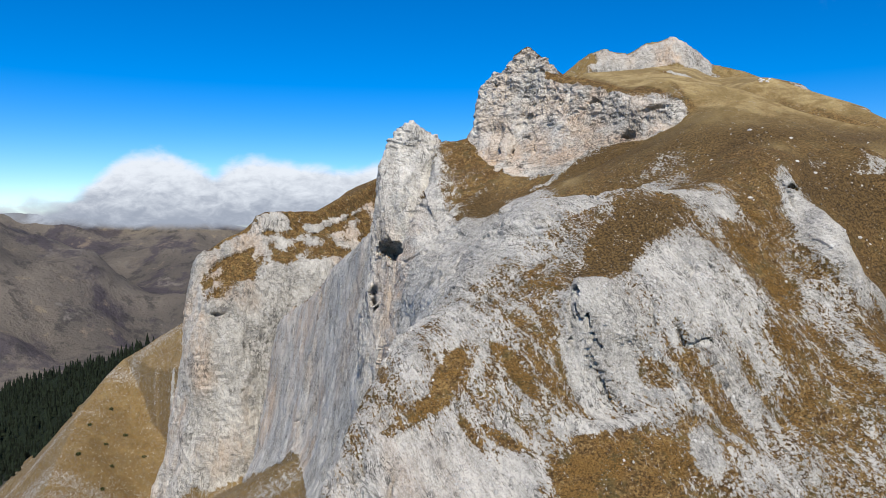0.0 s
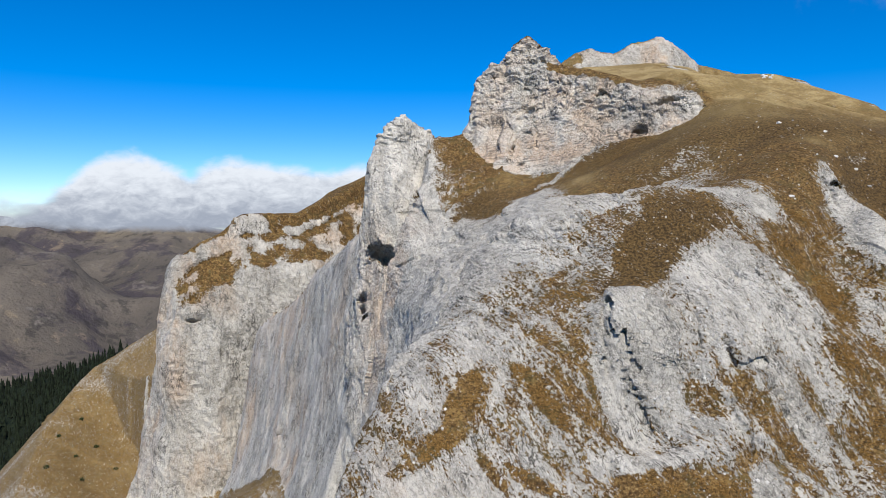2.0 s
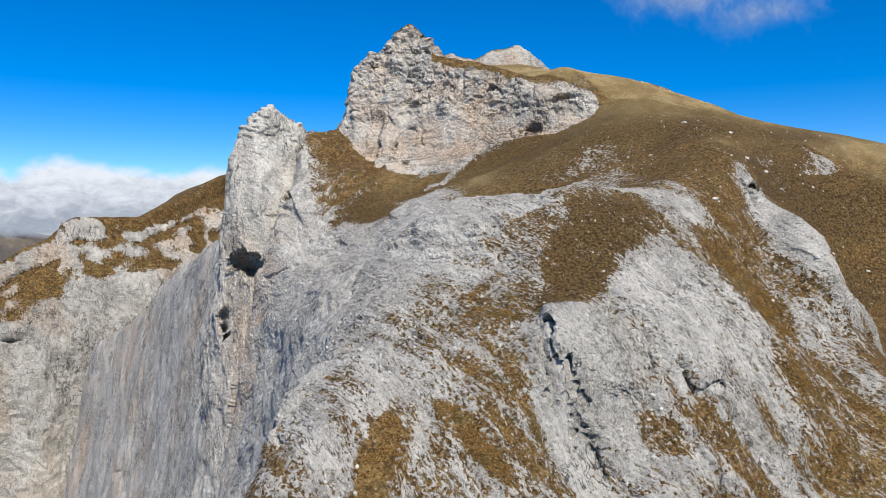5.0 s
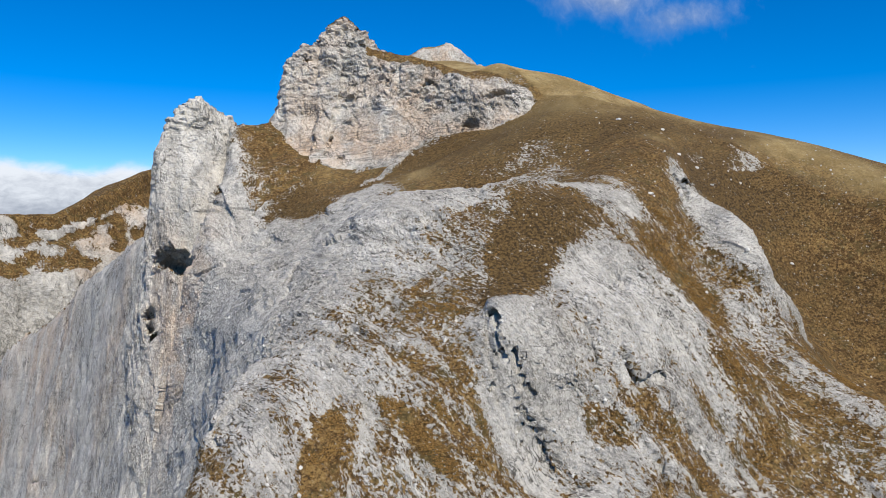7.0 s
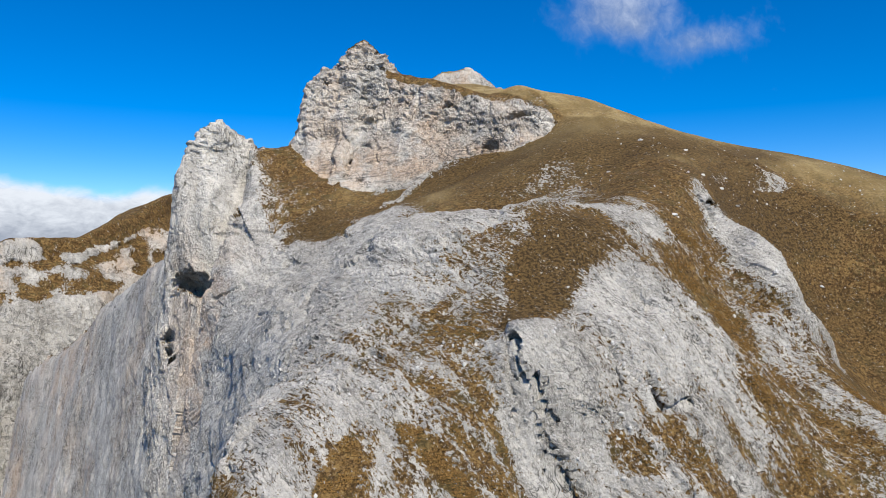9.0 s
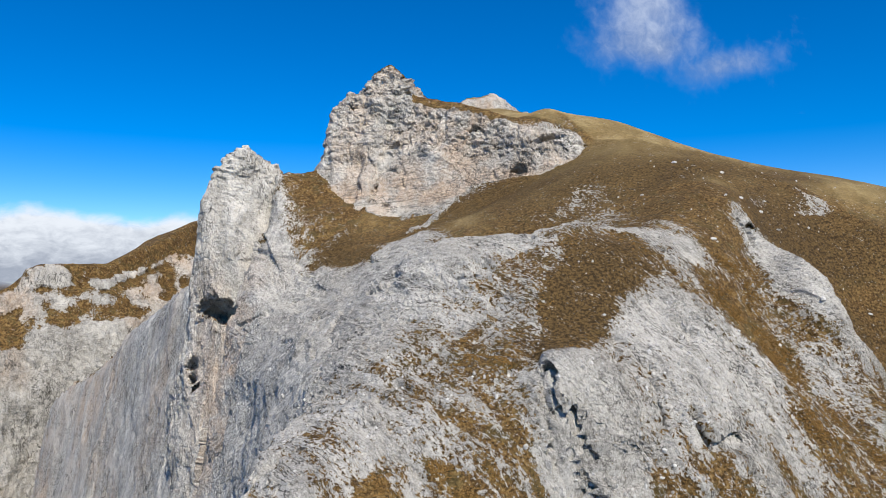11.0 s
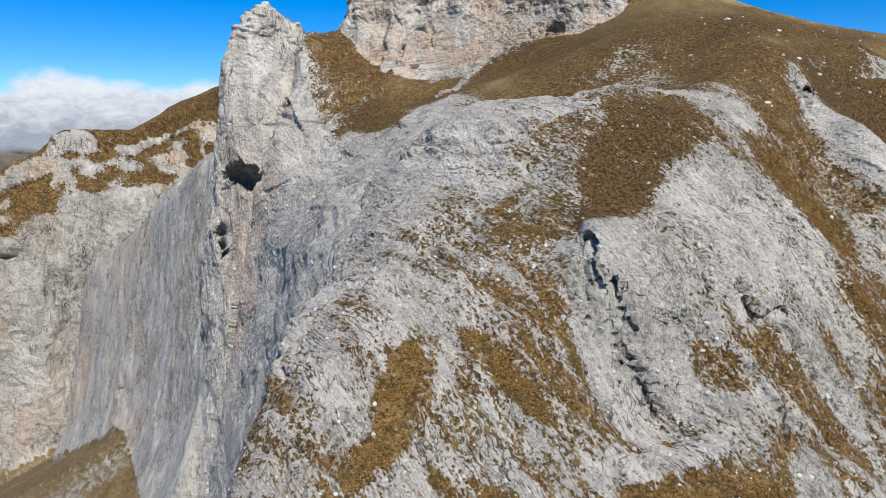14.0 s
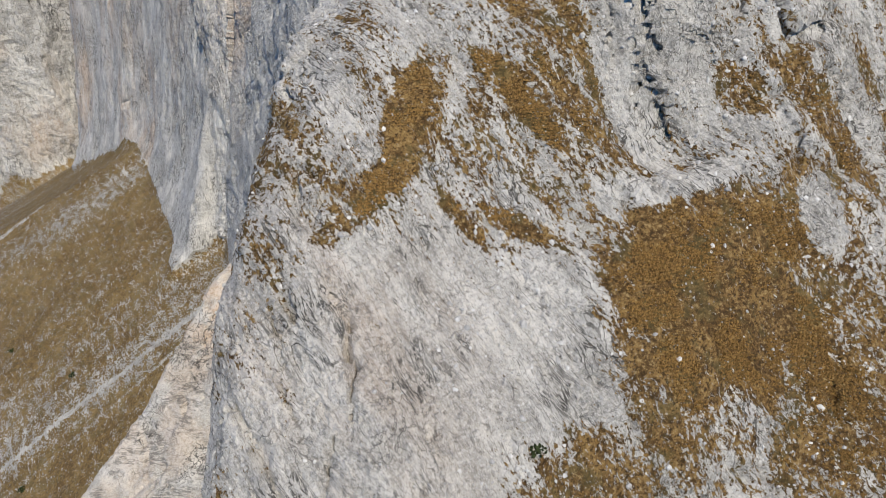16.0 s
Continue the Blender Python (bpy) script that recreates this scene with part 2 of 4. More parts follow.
def grain(x, y, z, seed=0):
    """Smooth value noise, -1 to 1, one cell a metre."""
    x, y, z = (np.asarray(v, np.float32) + s for v, s in zip((x, y, z), (seed * 17.3, seed * 5.7, seed * 11.9)))
    i, j, k = np.floor(x), np.floor(y), np.floor(z)
    u, v, w = x - i, y - j, z - k
    u, v, w = (s * s * (3 - 2 * s) for s in (u, v, w))
    i, j, k = (s.astype(np.int32) & 63 for s in (i, j, k))
    i1, j1, k1 = (i + 1) & 63, (j + 1) & 63, (k + 1) & 63
    L = LATTICE
    a = L[i, j, k] * (1 - u) + L[i1, j, k] * u
    b = L[i, j1, k] * (1 - u) + L[i1, j1, k] * u
    c = L[i, j, k1] * (1 - u) + L[i1, j, k1] * u
    d = L[i, j1, k1] * (1 - u) + L[i1, j1, k1] * u
    return 2 * ((a * (1 - v) + b * v) * (1 - w) + (c * (1 - v) + d * v) * w) - 1


def fbm(x, y, z, size, octaves=3, seed=0):
    total, amp, norm = 0, 1.0, 0
    for n in range(octaves):
        f = 2.03 ** n / size
        total, norm = total + amp * grain(x * f, y * f, z * f, seed + n), norm + amp
        amp *= 0.5
    return total / norm


WALL_END = [(0, 0), (2, 5), (5, 30), (9, 65), (14, 105), (30, 160)]


def ridge(x, y, crest, left, right, k=3.0, first=None, last=None):
    """A land form by its crest line (x, y, z) and how far the ground drops at each distance from it on either side.
    first, last: how it breaks off past the crest's two ends, where it does."""
    best, zc, side, over = np.full(x.shape, 1e9), np.zeros(x.shape), np.zeros(x.shape), np.zeros(x.shape)
    ends = len(crest) - 2
    first, last = ([*p, (p[-1][0] + 4000, p[-1][1] + 3200)] if p else None for p in (first, last))
    for n, ((ax, ay, az), (bx, by, bz)) in enumerate(zip(crest, crest[1:])):
        dx, dy = bx - ax, by - ay
        size = math.hypot(dx, dy)
        run = ((x - ax) * dx + (y - ay) * dy) / size
        t = np.clip(run / size, 0, 1)
        d = np.hypot(x - ax - t * dx, y - ay - t * dy)
        cross = (dx * (y - ay) - dy * (x - ax)) / size
        past, end = np.zeros(x.shape), None
        if n == 0 and first:
            past, end = np.maximum(-run, 0), first
        if n == ends and last:
            past, end = np.maximum(past, np.maximum(run - size, 0)), last
        near = d < best
        best = np.where(near, d, best)
        flat = np.where(past > 0, np.abs(cross), d)
        zc = np.where(near, az + t * (bz - az) - (np.interp(past, *zip(*end)) if end else 0), zc)
        over = np.where(near, flat, over)
        side = np.where(near, cross, side)
    w = smoothstep(-k, k, side)
    left, right = ([*p, (p[-1][0] + 4000, p[-1][1] + 3200)] for p in (left, right))
    return zc - w * np.interp(over, *zip(*left)) - (1 - w) * np.interp(over, *zip(*right))


def mound(x, y, cx, cy, rx, ry):
    return np.exp(-0.5 * (((x - cx) / rx) ** 2 + ((y - cy) / ry) ** 2))


def upland(x, y):
    """The grassy back of the mountain, from the far peak down to the dome."""
    crest = [(223, 717, 143), (180, 560, 117), (122, 400, 84), (84, 300, 62), (88, 240, 44.5), (92, 195, 29.5), (99, 184, 26.5), (108, 172, 21.5), (128, 150, 11), (172, 118, -8), (260, 60, -55)]
    flank = [(0, 0), (25, 2), (38, 11), (60, 25), (75, 34), (100, 52), (160, 95)]
    fall = [(0, 0), (15, 3), (40, 18), (100, 62), (300, 210), (900, 500)]
    spur = ridge(x, y, [(180, 560, 112), (150, 420, 82), (139, 307, 59.5), (150, 270, 44), (168, 230, 20), (230, 150, -40)], fall, [(0, 0), (12, 3), (30, 14), (80, 55), (160, 110)], 8)
    return smax(ridge(x, y, crest, fall, flank, 8), spur, 4)


def shoulder(x, y, rounded=True):
    """The limestone shoulder that runs out from the dome over the gully."""
    crest = [(70, 152, 11), (48, 140, 7), (34, 134, 3), (24, 124, -8), (12, 116, -14), (-2, 110, -19), (-9, 107, -24), (-15, 106, -32), (-20, 106, -38)]
    front = [(0, 0), (6, 3), (16, 14), (30, 26), (38, 38), (44, 58), (56, 100), (120, 160)]
    back = [(0, 0), (10, 1), (20, 4), (30, 12), (50, 34), (90, 90)]
    end = [(0, 0), (1, 3), (4, 22), (9, 50), (16, 90), (40, 150)]
    # the mean of nearby places rounds the inner bends of the crest
    spread = ((0, 0), (2.4, 0.8), (-2.4, -0.8), (0.8, -2.4), (-0.8, 2.4), (1.4, 1.4), (-1.4, -1.4)) if rounded else ((0, 0),)
    z = sum(ridge(x + dx, y + dy, crest, front, back, 3, None, end) for dx, dy in spread) / len(spread)
    z = z + 8 * mound(x, y, 43, 114, 11, 9) - 3 * mound(x, y, 28, 123, 7, 7)
    z = z + 3.5 * mound(x, y, 22.5, 113, 4, 3) - 4.5 * mound(x, y, 24.5, 105, 4.5, 2.8) + 3.5 * mound(x, y, 41, 114.5, 4, 4)
    return z


def west_cut(x, y):
    """How far the ground has dropped west of the cliffs' edge."""
    edge = [(-18, 40, 0), (-17.5, 84, 0), (-14.5, 100, 0), (-10, 114, 0), (-6, 126, 0), (0, 140, 0), (0, 158, 0), (-2, 176, 0), (-5, 192, 0), (-8, 210, 0), (-4, 225, 0), (6, 260, 0), (20, 330, 0), (30, 420, 0)]
    none = [(0, 0), (5000, 0), (9000, -3200)]
    return ridge(x, y, edge, [(0, 0), (4, 5), (10, 26), (18, 66), (28, 105), (60, 140)], none, 1)


SWELL = np.array([
    [4.0, 0.6, -0.1, -1.1, 2.4, 7.1, 5.4, 4.3, -2.9, 7.7],
    [2.3, -3.9, 2.2, -0.1, 1.4, 4.6, -3.6, 3.0, -1.2, 12.3],
    [2.1, -2.9, -0.8, 1.7, 2.6, 3.9, 0.6, 5.5, -0.0, 4.3],
    [1.5, 2.0, -0.1, 2.5, 0.6, -1.1, 3.2, 1.8, -0.4, 2.4],
    [-0.9, 2.5, -0.9, 0.5, -2.6, -0.8, 2.5, 0.2, 0.6, 5.0],
    [-5.3, -3.0, -4.6, 0.2, -0.4, 0.4, 2.3, -0.1, 0.7, 5.6],
    [-1.1, 2.7, -0.5, -0.0, 3.8, 2.5, 1.1, -0.7, 1.0, 1.0],
    [-1.8, -2.4, -7.7, -7.5, -2.7, -1.0, -2.2, -1.0, 3.1, 1.9],
    [-2.5, -3.5, -6.0, -5.9, -3.0, 0.8, -1.6, 0.5, -1.0, -0.7],
])


def swell(x, y):
    """The hollows and swellings of the ground between the shoulder and the crag, on a 14 m lattice."""
    total = np.zeros(x.shape)
    for i, row in enumerate(SWELL):
        for j, rise in enumerate(row):
            total = total + rise * np.exp(-((x + 14 - 14 * i) ** 2 + (y - 88 - 14 * j) ** 2) / 242)
    return total


def spire(x, y):
    crest = [(-18, 227, 21), (-15.3, 228, 26.5), (-10.2, 230, 30.5), (-5.3, 231, 28), (-1, 232, 26), (0.8, 233, 23)]
    front = [(0, 0), (2, 3), (6, 13), (10, 22), (14, 33), (17, 50), (20, 78), (25, 115), (35, 150)]
    back = [(0, 0), (3, 6), (8, 20), (30, 50), (100, 120)]
    z = ridge(x, y, crest, back, front, 2, [(0, 0), (2, 4), (4, 25), (7, 60), (11, 100), (20, 150)], [(0, 0), (3, 5), (8, 18), (30, 60)])
    col = ridge(x, y, [(-2.5, 230, 25), (4, 230.5, 24.3), (9, 231, 26), (16, 233, 27)], back, [(0, 0), (3, 2.5), (10, 8.5), (20, 17), (26, 30), (34, 70), (44, 180)], 2, [(0, 0), (2, 8), (6, 40), (12, 100), (30, 220)])
    return smax(z, col, 2)


def crag(x, y):
    crest = [(9.6, 232, 34), (11.8, 232, 42), (17, 231, 46), (21, 229.5, 47.5), (22.2, 229, 51.5), (26.5, 227, 54), (29.3, 225.4, 52), (30.6, 223, 46.5)]
    front = [(0, 0), (2, 2), (4, 9), (7, 20), (12, 31), (17, 40), (22, 54), (34, 100), (50, 160)]
    back = [(0, 0), (6, 4), (20, 11), (50, 32), (100, 70)]
    head = ridge(x, y, crest, back, front, 2, [(0, 0), (1, 4), (3, 20), (7, 36), (12, 60), (20, 110), (40, 170)], [(0, 0), (2, 4), (5, 12), (20, 40)])
    # the lower tail, with turf down to the brink
    crest = [(29.5, 227, 46.5), (35, 220.5, 44), (40.5, 214.5, 41.5), (48, 210, 38.3), (62, 194.5, 32.5)]
    front = [(0, 0), (3.5, 2.4), (5, 4.5), (6.5, 10), (9, 17), (13, 26), (17, 33), (23, 50), (36, 100)]
    return smax(head, ridge(x, y, crest, back, front, 2, [(0, 0), (4, 12), (20, 60)], [(0, 0), (6, 8), (20, 20)]), 1.5)


def great_wall(x, y):
    crest = [(-13, 231, 5), (-20, 250, -2), (-35, 290, -12), (-46, 315, -21), (-61, 345, -34), (-88, 390, -54), (-94, 400, -70)]
    front = [(0, 0), (3, 6), (8, 34), (16, 70), (28, 105), (45, 128), (90, 160)]
    back = [(0, 0), (6, 6), (14, 20), (30, 40), (90, 70)]
    return ridge(x, y, crest, front, back, 2, WALL_END, WALL_END)


def buttress(x, y):
    crest = [(-160, 470, -26), (-146, 476, -14), (-133, 484, -8), (-122, 490, 4), (-90, 500, 5), (-75, 520, 14), (-50, 560, 31), (-40, 590, 38), (-10, 620, 50), (40, 660, 66)]
    front = [(0, 0), (3, 1), (6, 13), (10, 16), (24, 34), (27, 44), (33, 92), (42, 150), (56, 215), (120, 250)]
    back = [(0, 0), (30, 12), (80, 50), (300, 200)]
    return ridge(x, y, crest, back, front, 4, [(0, 0), (4, 18), (12, 68), (22, 120), (34, 165), (50, 215), (90, 250)], None)


def far_crag(x, y):
    crest = [(125, 712, 146), (145, 713, 162), (159, 714, 166), (184, 716, 163), (201, 716, 173), (227, 716, 178), (244, 715, 170), (264, 715, 152), (300, 720, 146), (380, 720, 120), (470, 720, 80)]
    front = [(0, 0), (5, 6), (12, 22), (17, 30), (60, 48), (140, 100), (260, 260), (400, 600)]
    return ridge(x, y, crest, [(0, 0), (30, 20), (120, 90), (400, 420)], front, 4, [(0, 0), (60, 50), (150, 170), (300, 500)], None)


def valley(x, y):
    """The slopes below the cliffs and the side of the main valley."""
    z = -108 + 0.62 * ((x + 60) * 0.85 + (np.minimum(y, 300) - 260) * 0.3 - 0.35 * np.clip(y - 300, 0, 250))
    rib = [(-60, 640, -20), (-200, 690, -66), (-240, 692, -92), (-310, 690, -136), (-316, 640, -158), (-310, 590, -175), (-286, 500, -200), (-250, 400, -225)]
    spur = ridge(x, y, rib, [(0, 0), (15, 5), (200, 120), (600, 330)], [(0, 0), (8, 8), (60, 66), (300, 280)], 10)
    wood = ridge(x, y, [(-200, 860, -85), (-323, 900, -135), (-420, 930, -180), (-620, 1000, -241), (-900, 1100, -330), (-1500, 1350, -420)],
                 [(0, 0), (100, 40), (600, 300)], [(0, 0), (60, 20), (300, 130), (600, 250)], 20)
    z = np.minimum(z, -60 - 0.1 * np.abs(x))
    z = np.where(y > 420, np.minimum(z, -130), z)
    z = smax(smax(z, spur, 12), wood, 20)
    floor = -420 + 12 * fbm(x, y, 0 * x, 300, 2, 3)
    return smax(z, floor, 60)


def distance(x, y):
    one = ridge(x, y, [(-2900, 2300, 60), (-1613, 2600, -50), (-1283, 2620, -165), (-995, 2640, -296), (-500, 2700, -400)],
                [(0, 0), (300, 90), (900, 320), (3000, 700)], [(0, 0), (300, 90), (900, 320), (3000, 700)], 40)
    two = ridge(x, y, [(-3000, 3600, 10), (-2300, 4000, 0), (-1500, 4250, -10), (-300, 4400, -10), (900, 4500, 30), (2500, 4000, 20)],
                [(0, 0), (500, 160), (1500, 400), (4000, 700)], [(0, 0), (500, 160), (1500, 400), (4000, 700)], 40)
    r = smax(one, two, 60)
    return r + (90 * fbm(x, y, 0 * x, 520, 5, 5) - 230 * np.abs(fbm(x, y, 0 * x, 620, 4, 9)) + 45) * smoothstep(1300, 2200, np.hypot(x, y))


# open cracks in the shoulder: width, depth and line; the first four lean in under the flakes
CRACKS = [
    (0.56, 9.0, [(20.3, 112.2), (20.1, 111.4), (19.9, 110.3), (19.8, 109.5), (20.4, 108.8)]), (0.42, 6.0, [(19.8, 108.5), (20.6, 107.8), (21.3, 107.1), (22.2, 106.5), (23.2, 105.7), (23.8, 105.2)]),
    (0.40, 4.0, [(22.0, 108.3), (22.6, 108.0), (24.2, 107.6), (25.5, 107.4), (26.5, 107.1), (28.4, 107.2)]), (0.40, 4.0, [(35.9, 109.3), (36.2, 108.3), (36.6, 107.4), (38.3, 107.7), (40.7, 108.2)]),
    (0.26, 1.6, [(43.0, 119.4), (43.8, 119.2), (44.8, 118.3)]), (0.34, 2.4, [(-11.1, 96.7), (-10.5, 95.6), (-10.6, 95.0)]),
    (0.24, 1.8, [(-7.2, 95.1), (-6.6, 93.2), (-7.0, 91.4), (-6.8, 89.7), (-6.9, 87.9)]), (0.24, 1.8, [(-9.0, 87.6), (-9.2, 86.7), (-9.5, 84.9)]),
    (0.3, 2.0, [(33.0, 86.4), (32.8, 85.6), (33.1, 84.6)]), (0.28, 1.8, [(34.5, 101.8), (36.1, 101.7), (35.3, 100.1)]),
    (0.24, 1.6, [(-12.6, 96.2), (-11.9, 94.8), (-11.8, 93.2)]), (0.26, 1.4, [(33.4, 113.9), (33.0, 111.9), (32.7, 109.3)]), (0.24, 1.2, [(37.0, 113.1), (36.7, 112.1)]), (0.26, 1.2, [(3.7, 118.5), (4.4, 116.9), (5.0, 115.3)]),
]


def to_line(x, y, line):
    best, side = np.full(x.shape, 1e9), np.zeros(x.shape)
    for (ax, ay), (bx, by) in zip(line, line[1:]):
        dx, dy = bx - ax, by - ay
        t = np.clip(((x - ax) * dx + (y - ay) * dy) / (dx * dx + dy * dy), 0, 1)
        d = np.hypot(x - ax - t * dx, y - ay - t * dy)
        side = np.where(d < best, dx * (y - ay) - dy * (x - ax), side)
        best = np.minimum(best, d)
    return best, side


def broken(x, y):
    """The cracked blocks of the shoulder: how far the surface is lifted or cut."""
    out = np.zeros(x.shape)
    near = (x > -30) & (x < 64) & (y > 76) & (y < 138)
    if not near.any():
        return out
    x, y = x[near], y[near]
    jag_x, jag_y = 0.5 * fbm(x, y, 0 * x, 1.1, 2, 121), 0.5 * fbm(x, y, 0 * x, 1.1, 2, 123)
    d, side = to_line(x, y, [(21.8, 117), *CRACKS[0][2], *CRACKS[1][2]])
    z = 2.2 * smoothstep(-0.2, 0.4, side) * mound(x, y, 23.5, 110.5, 4.2, 3.6)
    z = z + 1.2 * smoothstep(0.0, 0.5, to_line(x, y, CRACKS[2][2])[1]) * mound(x, y, 26, 109.5, 4, 2.5)
    for width, depth, line in CRACKS:
        width, depth = (0.4, 1.0) if depth >= 3.5 else (width, depth)
        d, _ = to_line(x + jag_x, y + jag_y, line)
        z = z - depth * np.exp(-(d / width) ** 2)
    out[near] = z
    return out


def outcrop(x, y):
    """The broken rib of rock low on the dome, steep towards the valley."""
    d, side = to_line(x, y, [(67, 143), (68.2, 137), (70, 131), (73.5, 128.2), (78, 126)])
    s = np.where(side > 0, d, -d)
    return 7 * mound(x, y, 69.5, 128, 3.2, 4.5) + 1.5 * smoothstep(-3.2, -0.6, s) * smoothstep(10, 1.5, s) * mound(x, y, 72, 131, 7.5, 6) + 1.2 * np.exp(-(d / 3.0) ** 2)


def mantle(x, y):
    """Upland and shoulder with the hollow between them, down to the cliffs' edge."""
    return smax(upland(x, y), shoulder(x, y), 4) + swell(x, y) + outcrop(x, y) + west_cut(x, y)


def land(x, y):
    wx = 2.4 * fbm(x, y, 0 * x, 24, 2, 21)
    wy = 2.4 * fbm(x, y, 0 * x, 24, 2, 23)
    near = smoothstep(1200, 700, np.hypot(x, y - 200))
    cut = broken(x, y)
    near = near * (1 - 0.7 * mound(x, y, 10, 228, 34, 16))
    x, y = x + wx * near, y + wy * near
    z = mantle(x, y)
    z = smax(z, spire(x, y), 3)
    z = smax(z, crag(x, y), 2)
    z = smax(z, great_wall(x, y), 4)
    z = smax(z, buttress(x, y), 6)
    z = smax(z, far_crag(x, y), 6)
    z = smax(z, valley(x, y), 8)
    return smax(z, distance(x, y), 40) + cut


# ---------- from the shape to meshes ----------
def skin(x0, x1, y0, y1, z0, z1, step, carve=None):
    """The surface of land() in a box, as even quads of that step (also on cliffs): vertices and quads."""
    xs, ys = np.arange(x0, x1 + step / 2, step), np.arange(y0, y1 + step / 2, step)
    gx, gy = np.meshgrid(xs, ys, indexing="ij")
    h = land(gx, gy)
    nz = int(round((z1 - z0) / step)) + 1
    zs = z0 + step * np.arange(nz)
    verts, quads, base = [], [], 0
    # one layer of cells after another, from below
    f0 = h - zs[0]
    if carve is not None:
        f0 = np.minimum(f0, carve(gx, gy, zs[0]))
    for k in range(nz - 1):
        f1 = h - zs[k + 1]
        if carve is not None:
            f1 = np.minimum(f1, carve(gx, gy, zs[k + 1]))
        c = np.stack([f0[:-1, :-1], f0[1:, :-1], f0[:-1, 1:], f0[1:, 1:], f1[:-1, :-1], f1[1:, :-1], f1[:-1, 1:], f1[1:, 1:]])
        cut = (c > 0).any(0) & (c <= 0).any(0)
        here = np.full(cut.shape, -1, np.int64)
        i, j = np.nonzero(cut)
        n = len(i)
        here[i, j] = base + np.arange(n)
        if n:
            v = c[:, i, j]
            total, count = np.zeros((n, 3)), np.zeros(n)
            corner = np.array([[0, 0, 0], [1, 0, 0], [0, 1, 0], [1, 1, 0], [0, 0, 1], [1, 0, 1], [0, 1, 1], [1, 1, 1]], float)
            for a, b in ((0, 1), (2, 3), (4, 5), (6, 7), (0, 2), (1, 3), (4, 6), (5, 7), (0, 4), (1, 5), (2, 6), (3, 7)):
                cross = (v[a] > 0) != (v[b] > 0)
                t = np.where(cross, v[a] / np.where(cross, v[a] - v[b], 1), 0)[:, None]
                total += np.where(cross[:, None], corner[a] + t * (corner[b] - corner[a]), 0)
                count += cross
            p = total / count[:, None]
            verts.append(np.stack([xs[i] + step * p[:, 0], ys[j] + step * p[:, 1], zs[k] + step * p[:, 2]], 1))
            base += n
        s0, s1 = f0 > 0, f1 > 0
        # quads round the upright edges of this layer
        up = s0[1:-1, 1:-1] != s1[1:-1, 1:-1]
        i, j = np.nonzero(up)
        if len(i):
            q = np.stack([here[i, j], here[i + 1, j], here[i + 1, j + 1], here[i, j + 1]], 1)
            turn = s1[1:-1, 1:-1][i, j]
            q[turn] = q[turn][:, ::-1]
            quads.append(q)
        if k:
            below = last
            for axis in (0, 1):
                if axis == 0:
                    flag = s0[:-1, 1:-1] != s0[1:, 1:-1]
                    i, j = np.nonzero(flag)
                    q = np.stack([below[i, j], below[i, j + 1], here[i, j + 1], here[i, j]], 1)
                    turn = s0[1:, 1:-1][i, j]
                else:
                    flag = s0[1:-1, :-1] != s0[1:-1, 1:]
                    i, j = np.nonzero(flag)
                    q = np.stack([below[i, j], here[i, j], here[i + 1, j], below[i + 1, j]], 1)
                    turn = s0[1:-1, 1:][i, j]
                if len(i):
                    q[turn] = q[turn][:, ::-1]
                    quads.append(q)
        last, f0 = here, f1
    v, q = np.concatenate(verts), np.concatenate(quads)
    q = q[(q >= 0).all(1)]
    return v, q


def normals(v, q):
    n = np.cross(v[q[:, 2]] - v[q[:, 0]], v[q[:, 3]] - v[q[:, 1]])
    out = np.zeros_like(v)
    for a in range(4):
        for b in range(3):
            out[:, b] += np.bincount(q[:, a], n[:, b], len(v))
    return out / np.maximum(np.linalg.norm(out, axis=1, keepdims=True), 1e-9)


def tidy(v, q):
    used = np.unique(q)
    back = np.full(len(v), -1, np.int64)
    back[used] = np.arange(len(used))
    return used, back[q]


def sheet(name, v, q, material, smooth=True, **layers):
    me = bpy.data.meshes.new(name)
    used, q = tidy(v, q)
    me.vertices.add(len(used))
    me.vertices.foreach_set("co", v[used].astype(np.float32).ravel())
    me.loops.add(q.size)
    me.loops.foreach_set("vertex_index", q.astype(np.int32).ravel())
    me.polygons.add(len(q))
    me.polygons.foreach_set("loop_start", np.arange(0, q.size, q.shape[1], dtype=np.int32))
    me.polygons.foreach_set("use_smooth", np.broadcast_to(smooth, len(q)))
    for key, value in layers.items():
        me.attributes.new(key, "FLOAT", "POINT").data.foreach_set("value", value[used].astype(np.float32))
    me.update(calc_edges=True)
    me.materials.append(material)
    return new(name, me)


# ---------- the mountain ----------
FORMS = (
    (lambda x, y: upland(x, y) + west_cut(x, y), "grassy_upland", "dry golden grass on the broad back of the mountain", "hillside", TURF),
    (lambda x, y: shoulder(x, y, False) + west_cut(x, y), "rock_shoulder", "pale grey limestone shoulder with strips of brown grass", "rock face", SHOULDER_ROCK),
    (spire, "rock_spire", "grey limestone spire standing over a dark cave", "rock spire", WALL_ROCK),
    (crag, "summit_crag", "layered pale limestone crag with dark overhangs", "crag", CRAG_ROCK),
    (great_wall, "cliff_wall", "sheer grey limestone wall with pale orange streaks", "cliff", WALL_ROCK),
    (buttress, "rock_buttress", "grey limestone buttress with grassy ledges on top", "cliff", FAR_ROCK),
    (far_crag, "far_peak", "pale rocky peak at the top of the grass", "peak", FAR_ROCK),
    (valley, "lower_slope", "steep brown grass and scree below the cliffs", "hillside", TURF),
)
UPLAND, SHOULDER, SPIRE, CRAG, WALL, BUTTRESS, PEAK, LOWER = range(8)


